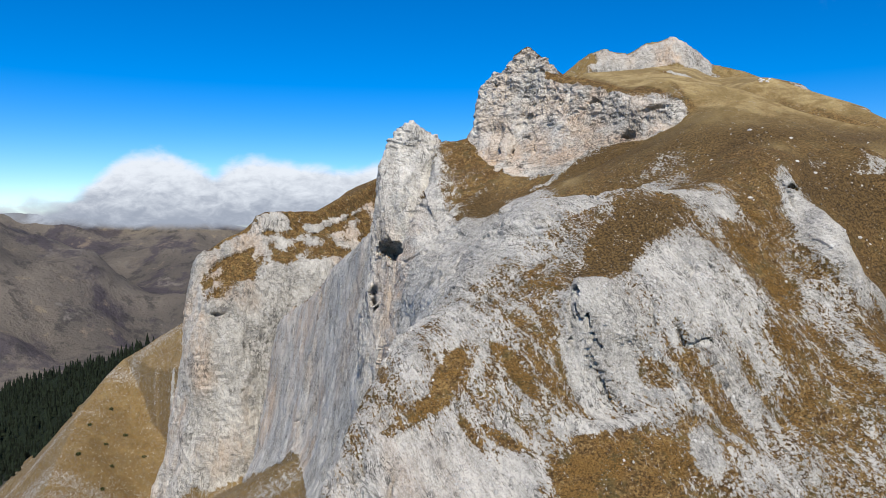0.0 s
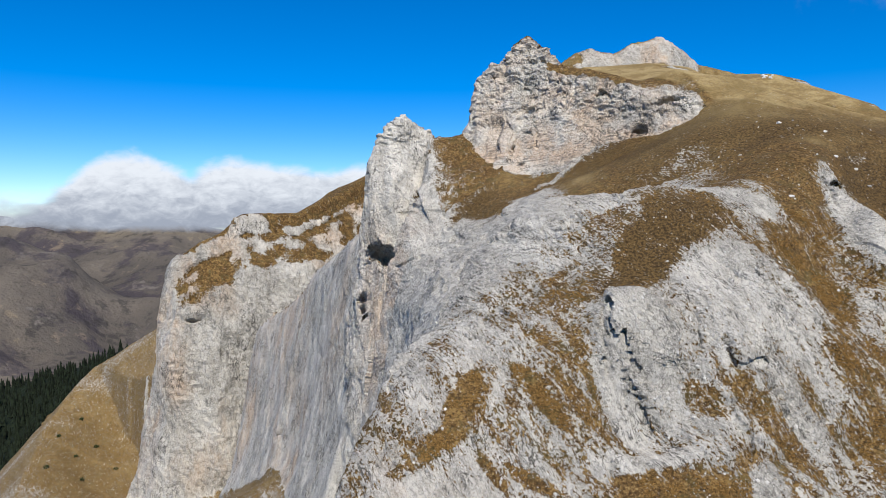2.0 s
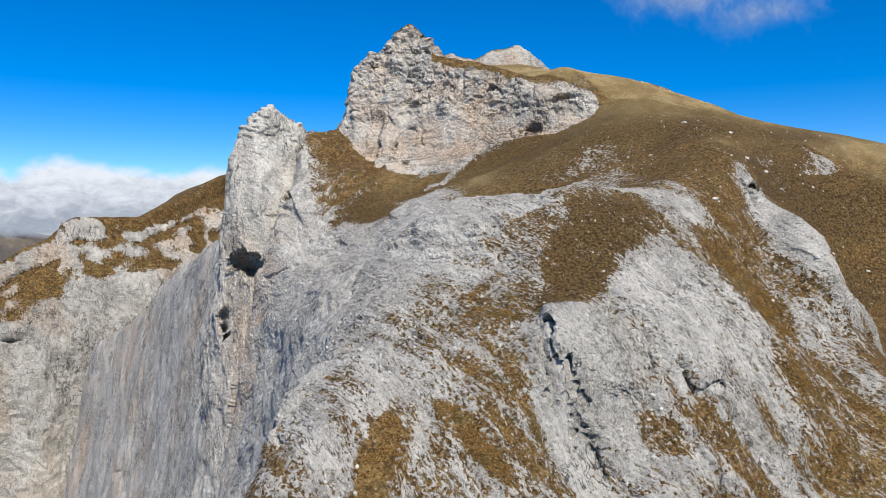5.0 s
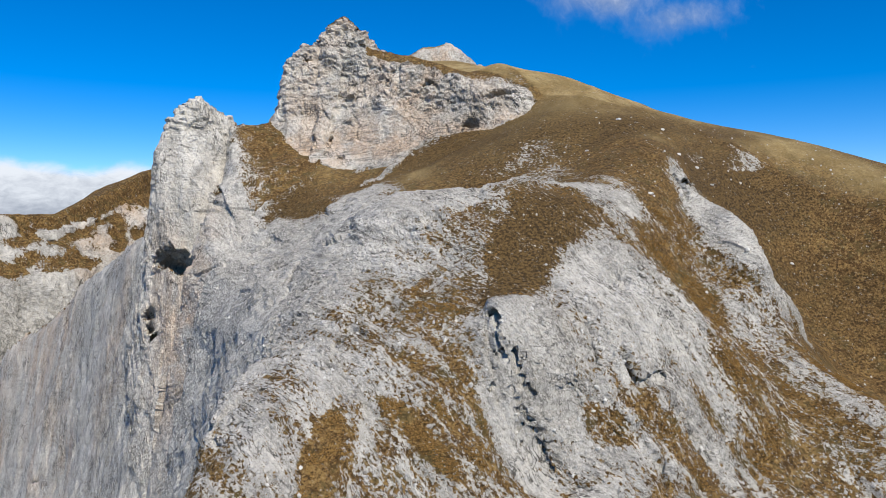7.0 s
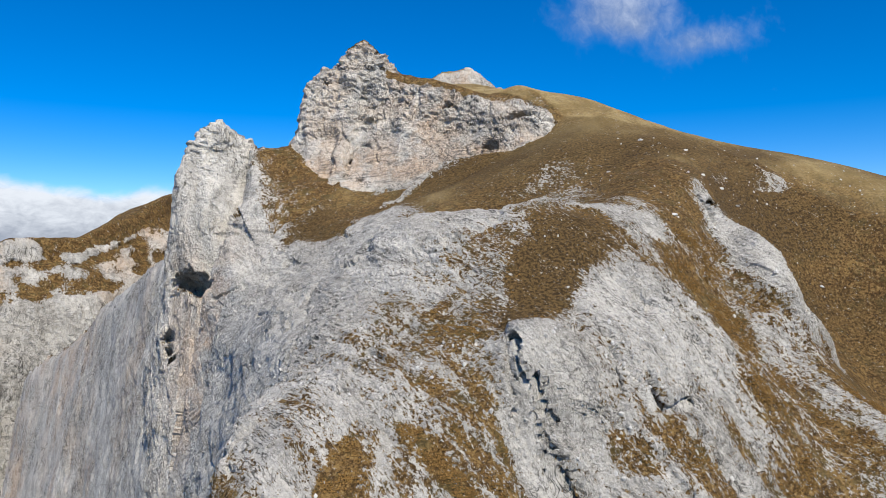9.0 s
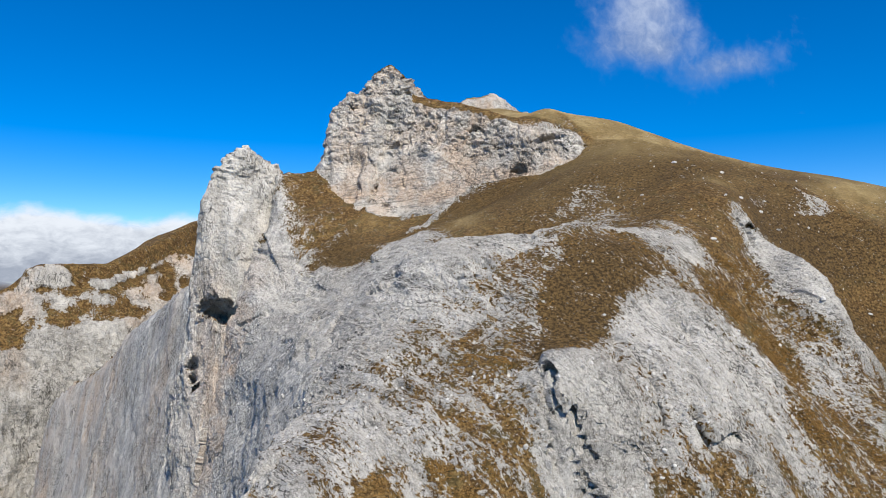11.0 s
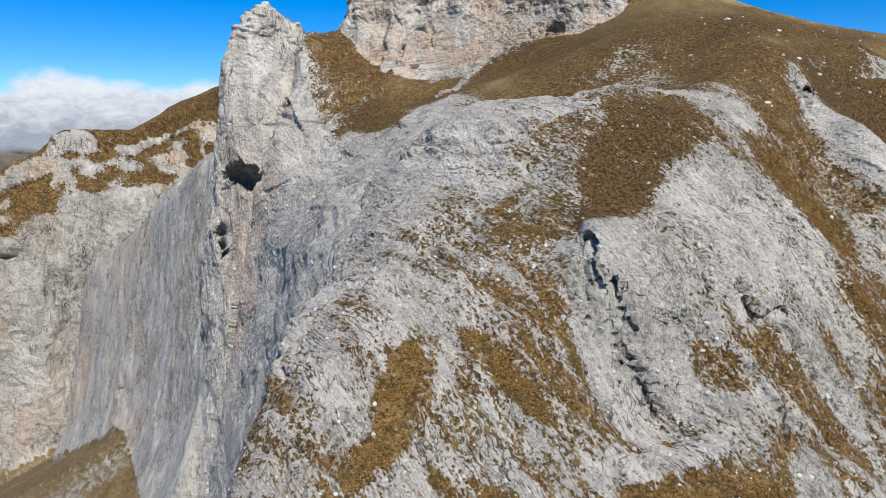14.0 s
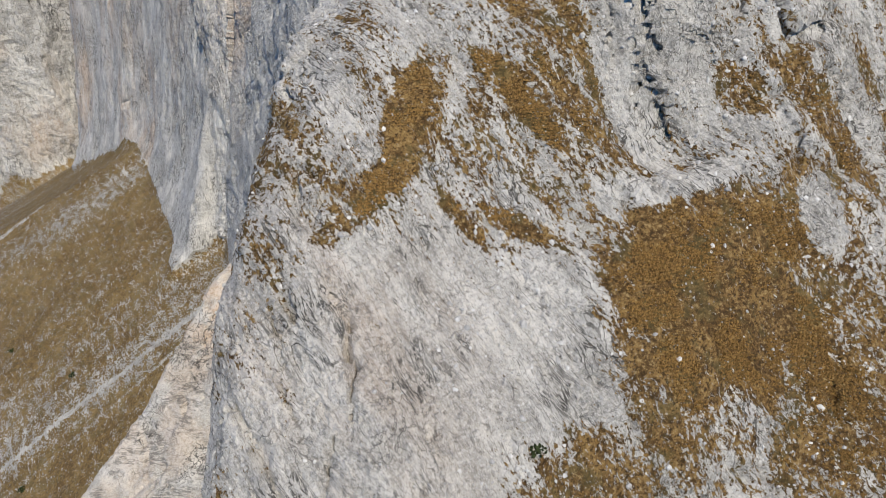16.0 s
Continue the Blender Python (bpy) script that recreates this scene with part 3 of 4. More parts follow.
def cover(v, n, form):
    """Where grass, straw, dark heath, loose stones and orange stains lie."""
    x, y, z = v.T
    soft = fbm(x, y, z, 9, 3, 51)
    up = n[:, 2]
    grass = smoothstep(0.55, 0.80, up + 0.10 * soft)
    rocky = np.isin(form, (SPIRE, CRAG, WALL, BUTTRESS, PEAK))
    grass = np.where(rocky, smoothstep(0.62, 0.80, up + 0.12 * soft), grass)
    grass = np.where(form == BUTTRESS, smoothstep(0.46, 0.66, up + 0.3 * soft) * smoothstep(-62, -44, z) * (0.85 + 0.6 * soft), grass)
    brow = np.interp(x, (-130, -100, -75, -50, -40, -10, 40), (40, 8, 14, 31, 38, 50, 66)) - 17
    grass = np.where((form == BUTTRESS) & (z + 8 * soft > brow), np.maximum(grass, 0.95), grass)
    # the shoulder: bare slabs with strips of turf that run down it
    a, b = 0.41 * x - 0.91 * y, 0.91 * x + 0.41 * y  # down the strips, and across them
    fall, across = 0.94 * x + 0.33 * y, 0.94 * y - 0.33 * x  # down the valley side, and along it
    strips = fbm(a / 6, b, z / 6, 5.0, 3, 55)
    on = np.isin(form, (SHOULDER,)) | ((form == UPLAND) & (y < 150))
    bare = 0.45 + 0.55 * strips + 0.30 * soft + 0.20 * smoothstep(42, 60, x) + 0.55 * smoothstep(73, 82, x + 3 * soft) - 0.22 * smoothstep(-31, -37, z) * smoothstep(18, 8, x)
    bare = bare + 0.55 * smoothstep(118, 150, y) * smoothstep(40, 62, x)
    grass = np.where(on, np.clip(bare, 0, 1), grass)
    # the bowl's turf stops where the slabs below it begin
    bowl = (form == UPLAND) & (y > 165) & (x < 46)
    grass = np.where(bowl, grass * smoothstep(-2.0, 1.5, z + 3 - 0.22 * x + 3 * soft), grass)
    for cx, cy, rx, ry, turn, gain in TURF_PATCHES:
        c, s = math.cos(radians(turn)), math.sin(radians(turn))
        dx, dy = x - cx, y - cy
        r = ((c * dx + s * dy) / rx) ** 2 + ((c * dy - s * dx) / ry) ** 2
        near = smoothstep(2.3, 0.2, r + 0.8 * fbm(a / 3, b, z / 3, 3.5, 3, 57)) * (np.abs(z) < 80)
        near = near * (smoothstep(0.3, 0.5, up) if gain > 0 else 1)
        grass = np.where(gain > 0, np.maximum(grass, gain * near), grass * (1 + gain * near))
    grass = np.where((form == SPIRE) & (x > -5), np.clip(0.56 + 0.45 * soft + 0.4 * smoothstep(1, 6, x + 3 * strips), 0, 1) * smoothstep(-4, 1, x + 5 * strips) * smoothstep(-8, 0, z), grass)
    grass = np.where(form == CRAG, grass * smoothstep(30, 36, z), grass)
    grass = np.where(form == PEAK, np.maximum(grass, np.maximum(smoothstep(258, 276, x + 14 * soft), 0.9 * smoothstep(152, 140, x + 14 * soft))), grass)
    straw = 0.5 * (form == PEAK) + 0.25 * (form == LOWER) + smoothstep(11, 34, z + 40 * fbm(x, y / 2, z, 34, 5, 53)) * (form == UPLAND) * smoothstep(0.7, 0.9, up) * 0.9
    heath = 1.0 * mound(x, y, 38, 129, 6.5, 5) + 0.95 * mound(x, y, 30, 122.5, 5, 4.5) + 0.9 * mound(x, y, 24, 118, 2.5, 2.5) + 0.45 * mound(x, y, 64, 147, 16, 9) + 0.9 * smoothstep(-0.25, 0.25, fbm(x / 1.6, y, z, 22, 4, 59)) * (form == UPLAND) * smoothstep(30, 16, z) * smoothstep(110, 130, y)
    stones = np.where((form == UPLAND) | (form == SHOULDER), 0.5 * smoothstep(22, 6, z), 0.15)
    stones = np.where(form == LOWER, 0.8 * smoothstep(0.35, 0.65, fbm(fall / 7, across, 0 * z, 9, 3, 61) + 0.5), stones)
    track = smoothstep(0.05, 0.012, np.abs(fbm(fall / 12, across, 0 * z, 20, 2, 63))) * smoothstep(0.0, 0.2, fbm(fall / 3, across, 0 * z, 50, 2, 64))
    track = track * (y < 330)
    grass = np.where(form == LOWER, 0.80 - 0.22 * smoothstep(-0.1, 0.4, fbm(fall / 6, across, 0 * z, 14, 5, 62)) - 0.5 * track, grass)
    stain = np.where(rocky, smoothstep(-0.05, 0.5, fbm(x, y, z * 0.3, 40, 3, 65)), 0.0)
    stain = np.maximum(stain, 1.0 * mound(x, z, -13, -28, 7, 20) * (np.abs(y - 222) < 22))
    stain = np.where(form == BUTTRESS, 0.9 * smoothstep(-0.15, 0.35, fbm(x, y, z * 0.6, 34, 4, 66)), stain)
    stain = np.maximum(stain, 0.4 * mound(x, z, -8, -36, 7, 6) * (form == SHOULDER) * (y < 120))
    stain = np.maximum(stain, (0.45 + 0.7 * mound(z, z, 17 + 0.05 * x, 17 + 0.05 * x, 4.5, 4.5)) * (form == CRAG))
    return dict(grass=grass, straw=np.clip(straw, 0, 1), heath=np.clip(heath, 0, 1), stones=stones, stain=np.clip(stain, 0, 1))


# turf on the shoulder: centre, half lengths, turn in degrees, and how dense (below 0: bare slab)
TURF_PATCHES = [
    (37.5, 130, 7.5, 5.5, 30, 0.95), (30.5, 124, 11, 4.3, 46, 0.95), (32, 127, 14, 7.5, 44, 0.6), (14, 121, 7, 3, 20, 0.64), (19, 121, 6, 4, 40, 0.66), (27, 132, 5, 3, 0, 0.62), (16, 125, 5, 1.4, 25, 0.7), (17, 119.5, 5, 1.2, -50, 0.75),
    (1, 107, 5.6, 2.0, 62, 1.0), (3.6, 108, 5, 0.9, 66, 0.7), (-3.5, 101.8, 2.6, 1.2, 40, 0.85), (-7, 98.9, 3.6, 0.9, 25, 0.95), (10.2, 108.2, 5.6, 1.2, -48, 0.95),
    (8.5, 99.3, 4.6, 1.1, -30, 0.8), (4, 100, 3, 0.9, -54, 0.75), (15.5, 106.5, 5, 0.9, -50, 0.75), (13, 112.5, 5, 0.8, -48, 0.8), (18, 107.5, 4, 0.8, -55, 0.72),
    (24, 92.5, 10.5, 6.6, 12, 1.0), (18, 88, 5, 5, 0, 0.7), (33, 96.5, 6, 3.2, 15, 0.8), (24, 102.6, 1.6, 0.9, 0, 0.95), (31.5, 105.5, 3.5, 1.4, -40, 0.7), (40, 102, 7, 1.8, -35, 0.72), (50, 113, 9, 1.6, -40, 0.68),
    (10, 82.5, 6, 2.6, 0, 0.7), (32, 83, 7, 3, 0, 0.72), (16, 212, 13, 9, 0, 0.95), (46, 150, 9, 2.5, -20, 0.8),
    (47, 136, 8, 2.2, -25, -0.9), (21.6, 106, 4.5, 1.8, -60, -0.9), (24, 100.2, 5.5, 1.2, 5, -0.95), (36, 96.8, 1.8, 2.2, 0, -0.9), (32, 203.5, 7, 1.6, 0, -0.75), (30, 196.5, 7, 1.0, 30, -0.8), (33, 142, 7, 3, 15, -0.9), (42, 116, 9, 6, 0, -0.6),
    (25, 110, 4, 3.4, 0, -0.9), (70.5, 129, 3.5, 6.5, 20, -0.95), (68, 138, 2.6, 5, 0, -0.8), (76, 126.5, 4, 1.5, -35, -0.9),
    (17, 176, 8, 13, 0, -0.8), (16, 150, 14, 12, 0, -0.9), (4, 160, 8, 25, 0, -1.0), (-3, 95, 8, 4, 0, -0.75), (5, 91, 7, 5, 0, -0.8), (-4, 88, 8, 6, 0, -0.8),
]


def rough(v, q):
    n = normals(v, q)
    x, y, z = v.T
    form = np.stack([f(x, y) for f, *_ in FORMS]).argmax(0)
    layers = cover(v, n, form)
    bare = 1 - 0.75 * smoothstep(0.45, 0.8, layers["grass"])
    a, b = 0.41 * x - 0.91 * y, 0.91 * x + 0.41 * y
    steps = lambda t: np.floor(t) + smoothstep(0.3, 0.6, t - np.floor(t))
    ribs = 0.9 * fbm(a / 5, b, z / 5, 4.5, 3, 71) + 0.30 * steps(5 * fbm(a / 4, b, z / 3, 5, 4, 72)) + 0.5 * (0.5 - np.abs(fbm(a / 3.5, b, z / 3.5, 1.6, 3, 73))) - 0.9 * np.exp(-(fbm(a / 2.4, b, z / 2, 6, 3, 74) / 0.045) ** 2) * smoothstep(-0.1, 0.15, fbm(x, y, z, 8, 2, 76)) + 0.6 * fbm(x, y, z, 7, 4, 75)
    flutes = 1.0 * fbm(x, y, z / 3, 13, 3, 77) + 0.5 * (0.5 - np.abs(fbm(x, y, z / 3.5, 4.0, 3, 79))) + 0.5 * steps(4 * fbm(x, y, z / 2, 9, 4, 80)) + 0.6 * fbm(x, y, z, 3, 3, 83)
    tilt = z + 0.10 * x - 0.04 * y
    bed = np.exp(-(fbm(x / 2.5, y / 2.5, tilt, 3.4, 3, 85) / 0.06) ** 2)
    joint = np.exp(-(fbm(x, y, z / 3, 6, 3, 86) / 0.04) ** 2)
    high = smoothstep(24, 36, z + 0.12 * x)
    blocks = 1.1 * fbm(x, y, z, 9, 3, 87) + (0.2 + 0.3 * high) * steps(4 * fbm(x, y, z * 1.3, 5, 4, 88)) - (0.15 + 0.5 * high) * bed * smoothstep(-0.3, 0.1, fbm(x, y, z, 6, 2, 91)) - 0.7 * joint * smoothstep(-0.1, 0.2, fbm(x, y, z, 7, 2, 90)) + high * 0.5 * fbm(x, y, z * 1.4, 1.8, 2, 89)
    facets = 7.0 * (0.35 - np.abs(fbm(x, y, z / 1.8, 42, 3, 95)))
    turf = 0.30 * fbm(x, y, z, 5, 4, 93)
    knobs = smoothstep(14, 26, z) * 0.8 * steps(3 * fbm(x, y, z * 1.5, 5, 3, 94))
    blocks, flutes = blocks + smoothstep(36, 48, z) * 0.8 * steps(3 * fbm(x, y, z * 1.5, 5, 3, 94)), np.where((form == SPIRE) & (z > 2), 0.6 * flutes + 0.7 * blocks, flutes) - 0.6 * joint * (form != SPIRE) + knobs * (form == SPIRE)
    d = np.select([form == UPLAND, form == SHOULDER, form == CRAG, form == LOWER, (form == BUTTRESS) | (form == PEAK)],
                  [turf + smoothstep(0.45, 0.75, bare) * (0.9 * ribs + 1.0 * fbm(x, y, z, 12, 3, 96)), ribs, blocks, 2 * turf, 1.1 * flutes + 1.3 * facets], np.where(form == WALL, 0.55, 1.0) * flutes + 0.4 * facets)
    shake = np.random.RandomState(len(v) % 9973).uniform(-1, 1, v.shape) * (np.where(form == BUTTRESS, 0.28, np.where(form == CRAG, 0.03 + 0.09 * high, 0.10)) * (bare > 0.6))[:, None]
    whole = smoothstep(-0.9, -0.1, broken(x, y))  # the cracks stay open
    at = (x > 14) & (x < 47) & (y > 97) & (y < 122)
    if at.any():
        inside = smoothstep(0.9, 0.3, land(x[at], y[at]) - z[at])
        near = np.min([to_line(x[at], y[at], line)[0] for _, _, line in CRACKS[:4]], 0)
        whole[at] = whole[at] * np.maximum(inside, smoothstep(4, 6, near)) * smoothstep(0.25, 1.0, near)
    whole = whole[:, None]
    return v + (n * (d * bare)[:, None] + shake) * whole, form, layers


CAVES = [  # centre, half sizes, lean about the view axis in degrees
    ((-14.5, 221, -12.6), (3.1, 14.0, 7.2), 48), ((50.4, 198.5, 21.0), (2.0, 7, 2.2), 0), ((57, 195, 28.8), (5.5, 5, 0.9), -6),
    ((17.1, 228.4, 42), (0.8, 2.5, 1.6), 40), ((26.2, 219.6, 30.9), (2.4, 2, 0.45), 8), ((23, 212, 15), (0.9, 2.5, 1.3), 0), ((21.5, 218.6, 19.8), (0.6, 2, 1.0), 0),
    ((31, 222, 46), (1.2, 2, 0.5), 10), ((44, 207, 33), (2.2, 2, 0.4), 5), ((38, 209.5, 33.5), (1.6, 2, 0.35), 5), ((68.7, 140.8, 6.0), (1.1, 2.5, 0.9), 0), ((72.8, 127.6, -4.5), (0.7, 2, 1.0), 20), ((75.5, 127.6, -7.6), (0.8, 2, 0.9), 30),
    ((-142.6, 451, -61), (10, 8, 2.4), 8), ((-22.0, 223, -22.6), (1.3, 4, 1.5), 0), ((-49.8, 244, -67), (1.6, 4, 1.5), 0), ((-90, 490, -9), (6, 6, 1.5), -10),
    ((-56.4, 327, -36), (1.0, 3, 3.2), 0), ((-21.6, 222, -26.0), (0.8, 4, 1.6), 15), ((-20.9, 221.5, -28.4), (1.2, 4, 0.7), 25),
    ((-63.6, 316, -90.8), (1.5, 5, 1.1), 0),
]


RIFTS = {}


def rift(x, y, z, h):
    """The open cracks that lean in under the flakes: below zero inside them."""
    best = np.full(x.shape, 1e3)
    deep = h - z
    for width, depth, line in CRACKS[:4]:
        d, side = to_line(x + 0.34 * fbm(x, y, 0 * x + z, 0.9, 2, 121), y + 0.34 * fbm(x, y, 0 * x + z, 0.9, 2, 123), line)
        width = width * np.clip(1.0 + 1.0 * fbm(x, y, 0 * x + z, 1.7, 2, 125), 0.75, 1.6)
        s = np.where(side > 0, d, -d)
        gap = np.abs(s - 0.85 * np.maximum(deep, 0)) - np.maximum(width, 0.24) * (1 - deep / depth)
        best = np.minimum(best, np.where((deep > -1.0) & (deep < depth) & (d < 5), gap, 1e3))
    return best


def hollows(x, y, z):
    """Below zero inside the caves and the leaning cracks."""
    best = np.full(x.shape, 1e3)
    if z > -42 and x[0, 0] < 14 and y[0, 0] > 70 and x[1, 0] - x[0, 0] < 0.4:
        part = np.s_[np.searchsorted(x[:, 0], 15):np.searchsorted(x[:, 0], 46), np.searchsorted(y[0], 98):np.searchsorted(y[0], 121)]
        if "h" not in RIFTS:
            RIFTS["h"] = land(x[part], y[part])
        if RIFTS["h"].max() > z - 1 and RIFTS["h"].min() < z + 12:
            best[part] = rift(x[part], y[part], z, RIFTS["h"])
    for (cx, cy, cz), (rx, ry, rz), lean in CAVES:
        reach = 1.7 * max(rx, rz)
        if abs(z - cz) > reach + 0.9 * ry:
            continue
        i, j = np.nonzero(np.abs(x[:, 0] - cx) < reach)[0], np.nonzero(np.abs(y[0] - cy) < 1.7 * ry)[0]
        if not len(i) or not len(j):
            continue
        here = np.s_[i[0]:i[-1] + 1, j[0]:j[-1] + 1]
        c, s = math.cos(radians(lean)), math.sin(radians(lean))
        dx, dz = x[here] - cx, z - cz + 0.5 * (y[here] - cy)  # their floors fall away inwards
        r = np.sqrt(((c * dx + s * dz) / rx) ** 2 + ((y[here] - cy) / ry) ** 2 + ((c * dz - s * dx) / rz) ** 2)
        r = r + 0.5 * fbm(x[here], y[here], z + 0 * dx, 1.3 + 0.35 * rx, 3, 141)
        best[here] = np.minimum(best[here], (r - 1) * min(rx, rz))
    return best


BOXES = (  # x, y and z, the mesh's step
    (-24, 92, 76, 146, -64, 18, 0.37), (-34, 84, 186, 246, -60, 62, 0.45), (-20, 112, 142, 190, -44, 42, 0.66), (-112, 172, 24, 186, -140, 44, 0.9), (-150, 172, 182, 332, -190, 100, 1.0), (-420, 500, 322, 800, -330, 190, 2.2),
)
made = {}
for number, (x0, x1, y0, y1, z0, z1, step) in enumerate(BOXES):
    v, q = skin(x0, x1, y0, y1, z0, z1, step, hollows)
    c = v[q].mean(1)
    for inner in BOXES[:number]:
        hx0, hx1, hy0, hy1, hz0, hz1, hs = inner
        edge = hs + 0.5
        inside = (c[:, 0] > hx0 + edge) & (c[:, 0] < hx1 - edge) & (c[:, 1] > hy0 + edge) & (c[:, 1] < hy1 - edge) & (c[:, 2] > hz0 + edge) & (c[:, 2] < hz1 - edge)
        q, c = q[~inside], c[~inside]
    v, form, layers = rough(v, q)
    kind = form[q[:, 0]]
    for n in range(len(FORMS)):
        if (kind == n).sum() > 30:
            used, face = tidy(v, q[kind == n])
            made.setdefault(n, []).append((v[used], face, {k: s[used] for k, s in layers.items()}))
for n, pieces in made.items():
    _, name, label, category, matter = FORMS[n]
    shift = np.cumsum([0, *(len(p[0]) for p in pieces)])
    v, q = np.concatenate([p[0] for p in pieces]), np.concatenate([p[1] + s for p, s in zip(pieces, shift)])
    even = np.concatenate([p[2]["grass"][p[1]].mean(1) > 0.5 for p in pieces]) if n in (SHOULDER, SPIRE, CRAG, BUTTRESS, PEAK, UPLAND) else True
    tagged(sheet(name, v, q, matter, even, **{k: np.concatenate([p[2][k] for p in pieces]) for k in pieces[0][2]}), label, category, kind="structure")


def plain_sheet(x0, x1, y0, y1, step, holes, sink):
    gx, gy = np.meshgrid(np.arange(x0, x1, step), np.arange(y0, y1, step), indexing="ij")
    z = land(gx, gy)
    for hx0, hx1, hy0, hy1 in sink:
        inside = (gx > hx0) & (gx < hx1) & (gy > hy0) & (gy < hy1)
        z = np.where(inside, np.minimum(z - 6, z), z)
    v = np.stack([gx.ravel(), gy.ravel(), z.ravel()], 1)
    ids = np.arange(gx.size).reshape(gx.shape)
    q = np.stack([ids[:-1, :-1], ids[1:, :-1], ids[1:, 1:], ids[:-1, 1:]], -1).reshape(-1, 4)
    c = v[q].mean(1)
    for hx0, hx1, hy0, hy1 in holes:
        q, c = (s[~((c[:, 0] > hx0) & (c[:, 0] < hx1) & (c[:, 1] > hy0) & (c[:, 1] < hy1))] for s in (q, c))
    return v, q


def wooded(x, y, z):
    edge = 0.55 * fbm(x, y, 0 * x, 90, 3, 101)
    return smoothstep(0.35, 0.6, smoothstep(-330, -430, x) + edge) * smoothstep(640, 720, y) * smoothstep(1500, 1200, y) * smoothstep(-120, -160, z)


INNER = [(-405, 485, 337, 785), (-140, 165, 180, 340), (-102, 160, 34, 185)]
v, q = plain_sheet(-900, 700, 0, 1700, 10, INNER, [(-412, 500, 322, 800), (-150, 172, 176, 332), (-112, 172, 24, 182)])
x, y, z = v.T
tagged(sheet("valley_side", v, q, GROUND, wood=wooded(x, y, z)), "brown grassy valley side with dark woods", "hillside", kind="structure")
v, q = plain_sheet(-4200, 3400, -2400, 4700, 34, [(-870, 670, 30, 1670)], [(-900, 700, 0, 1700)])
x, y, z = v.T
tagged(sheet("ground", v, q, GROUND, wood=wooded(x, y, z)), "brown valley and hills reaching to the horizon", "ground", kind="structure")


# ---------- clouds ----------
def cloud(name, label, left, right, low, high, far, matter, shape):
    """A sheet of sky far behind everything; left, right, low and high are slopes from the eye."""
    nx, nz = 60, 24
    u, w = np.meshgrid(np.linspace(0, 1, nx), np.linspace(0, 1, nz), indexing="ij")
    v = np.stack([(left + (right - left) * u).ravel() * far, np.full(u.size, far), (low + (high - low) * w).ravel() * far], 1)
    ids = np.arange(u.size).reshape(u.shape)
    q = np.stack([ids[:-1, :-1], ids[1:, :-1], ids[1:, 1:], ids[:-1, 1:]], -1).reshape(-1, 4)
    ob = sheet(name, v, q, matter, body=shape(u, w).ravel(), lift=w.ravel())
    ob.visible_shadow = False
    return tagged(ob, label, "cloud", kind="structure")


def bank(u, w):
    """Cumulus heads over the ridge, thinning out towards one end."""
    top = np.interp(u, (0, 0.40, 0.47, 0.50, 0.53, 0.555, 0.59, 0.62, 0.66, 0.70, 0.78, 1), (0.44, 0.42, 0.47, 0.66, 0.86, 0.84, 0.70, 0.78, 0.72, 0.74, 0.70, 0.60)) + 0.03 * np.sin(u * 61) + 0.02 * np.sin(u * 113 + 1)
    return np.clip(1.25 - 4.5 * np.maximum(w - top + 0.16, 0), 0, 1.2) * (0.72 + 0.28 * smoothstep(0.44, 0.53, u)) * smoothstep(0, 0.22, w)


def wisp(u, w):
    lean = u - (0.34 - 0.02 * w)
    tower = np.exp(-0.5 * (lean / (0.05 + 0.20 * np.maximum(0.95 - w, 0) ** 1.3)) ** 2) * smoothstep(1.0, 0.75, w) * smoothstep(0.08, 0.36, w)
    tail = 0.75 * np.exp(-0.5 * (((u - 0.62) / 0.17) ** 2 + ((w - 0.24 - 0.35 * (u - 0.6)) / 0.08) ** 2))
    return np.maximum(tower, tail)


cloud("backdrop_cloud_bank", "white cumulus bank lying along the far ridge", -1.3, 0.35, -0.030, 0.115, 3850, cloud_matter("cloud_bank", 1.0, (0.004, 0.004, 0.008), 1.3), bank)
cloud("backdrop_cloud_wisp", "thin white cloud wisp high in the sky", 0.45, 0.92, 0.265, 0.545, 4000, cloud_matter("cloud_wisp", 0.58, (0.0045, 0.0045, 0.0045), 1.3, (0.1, 1.25)), wisp)


# ---------- loose things on the mountain ----------
def scatter(count, want, seed, forms=(UPLAND, SHOULDER)):
    """Places on the shoulder and the grass about it, drawn by how much each spot wants the thing: place and normal."""
    rng = np.random.RandomState(seed)
    places = []
    for n in forms:
        for v, q, layers in made[n]:
            c = v[q].mean(1)
            area = np.linalg.norm(np.cross(v[q[:, 1]] - v[q[:, 0]], v[q[:, 3]] - v[q[:, 0]]), axis=1)
            normal = np.cross(v[q[:, 2]] - v[q[:, 0]], v[q[:, 3]] - v[q[:, 1]])
            normal /= np.maximum(np.linalg.norm(normal, axis=1, keepdims=True), 1e-9)
            weight = area * want(c, normal, {k: s[q].mean(1) for k, s in layers.items()})
            places.append((c, normal, weight))
    c, normal, weight = (np.concatenate(s) for s in zip(*places))
    pick = rng.choice(len(c), count, p=weight / weight.sum())
    return c[pick] + rng.uniform(-0.15, 0.15, (count, 3)) * (1, 1, 0), normal[pick], rng


def pebble_shape(rng):
    """A small broken stone of 20 faces."""
    bm = bmesh.new()
    bmesh.ops.create_icosphere(bm, subdivisions=1, radius=1.0)
    v = np.array([p.co for p in bm.verts]) * rng.uniform(0.7, 1.25, (len(bm.verts), 1)) * rng.uniform(0.6, 1.2, 3)
    f = np.array([[p.index for p in face.verts] for face in bm.faces])
    bm.free()
    return v, f


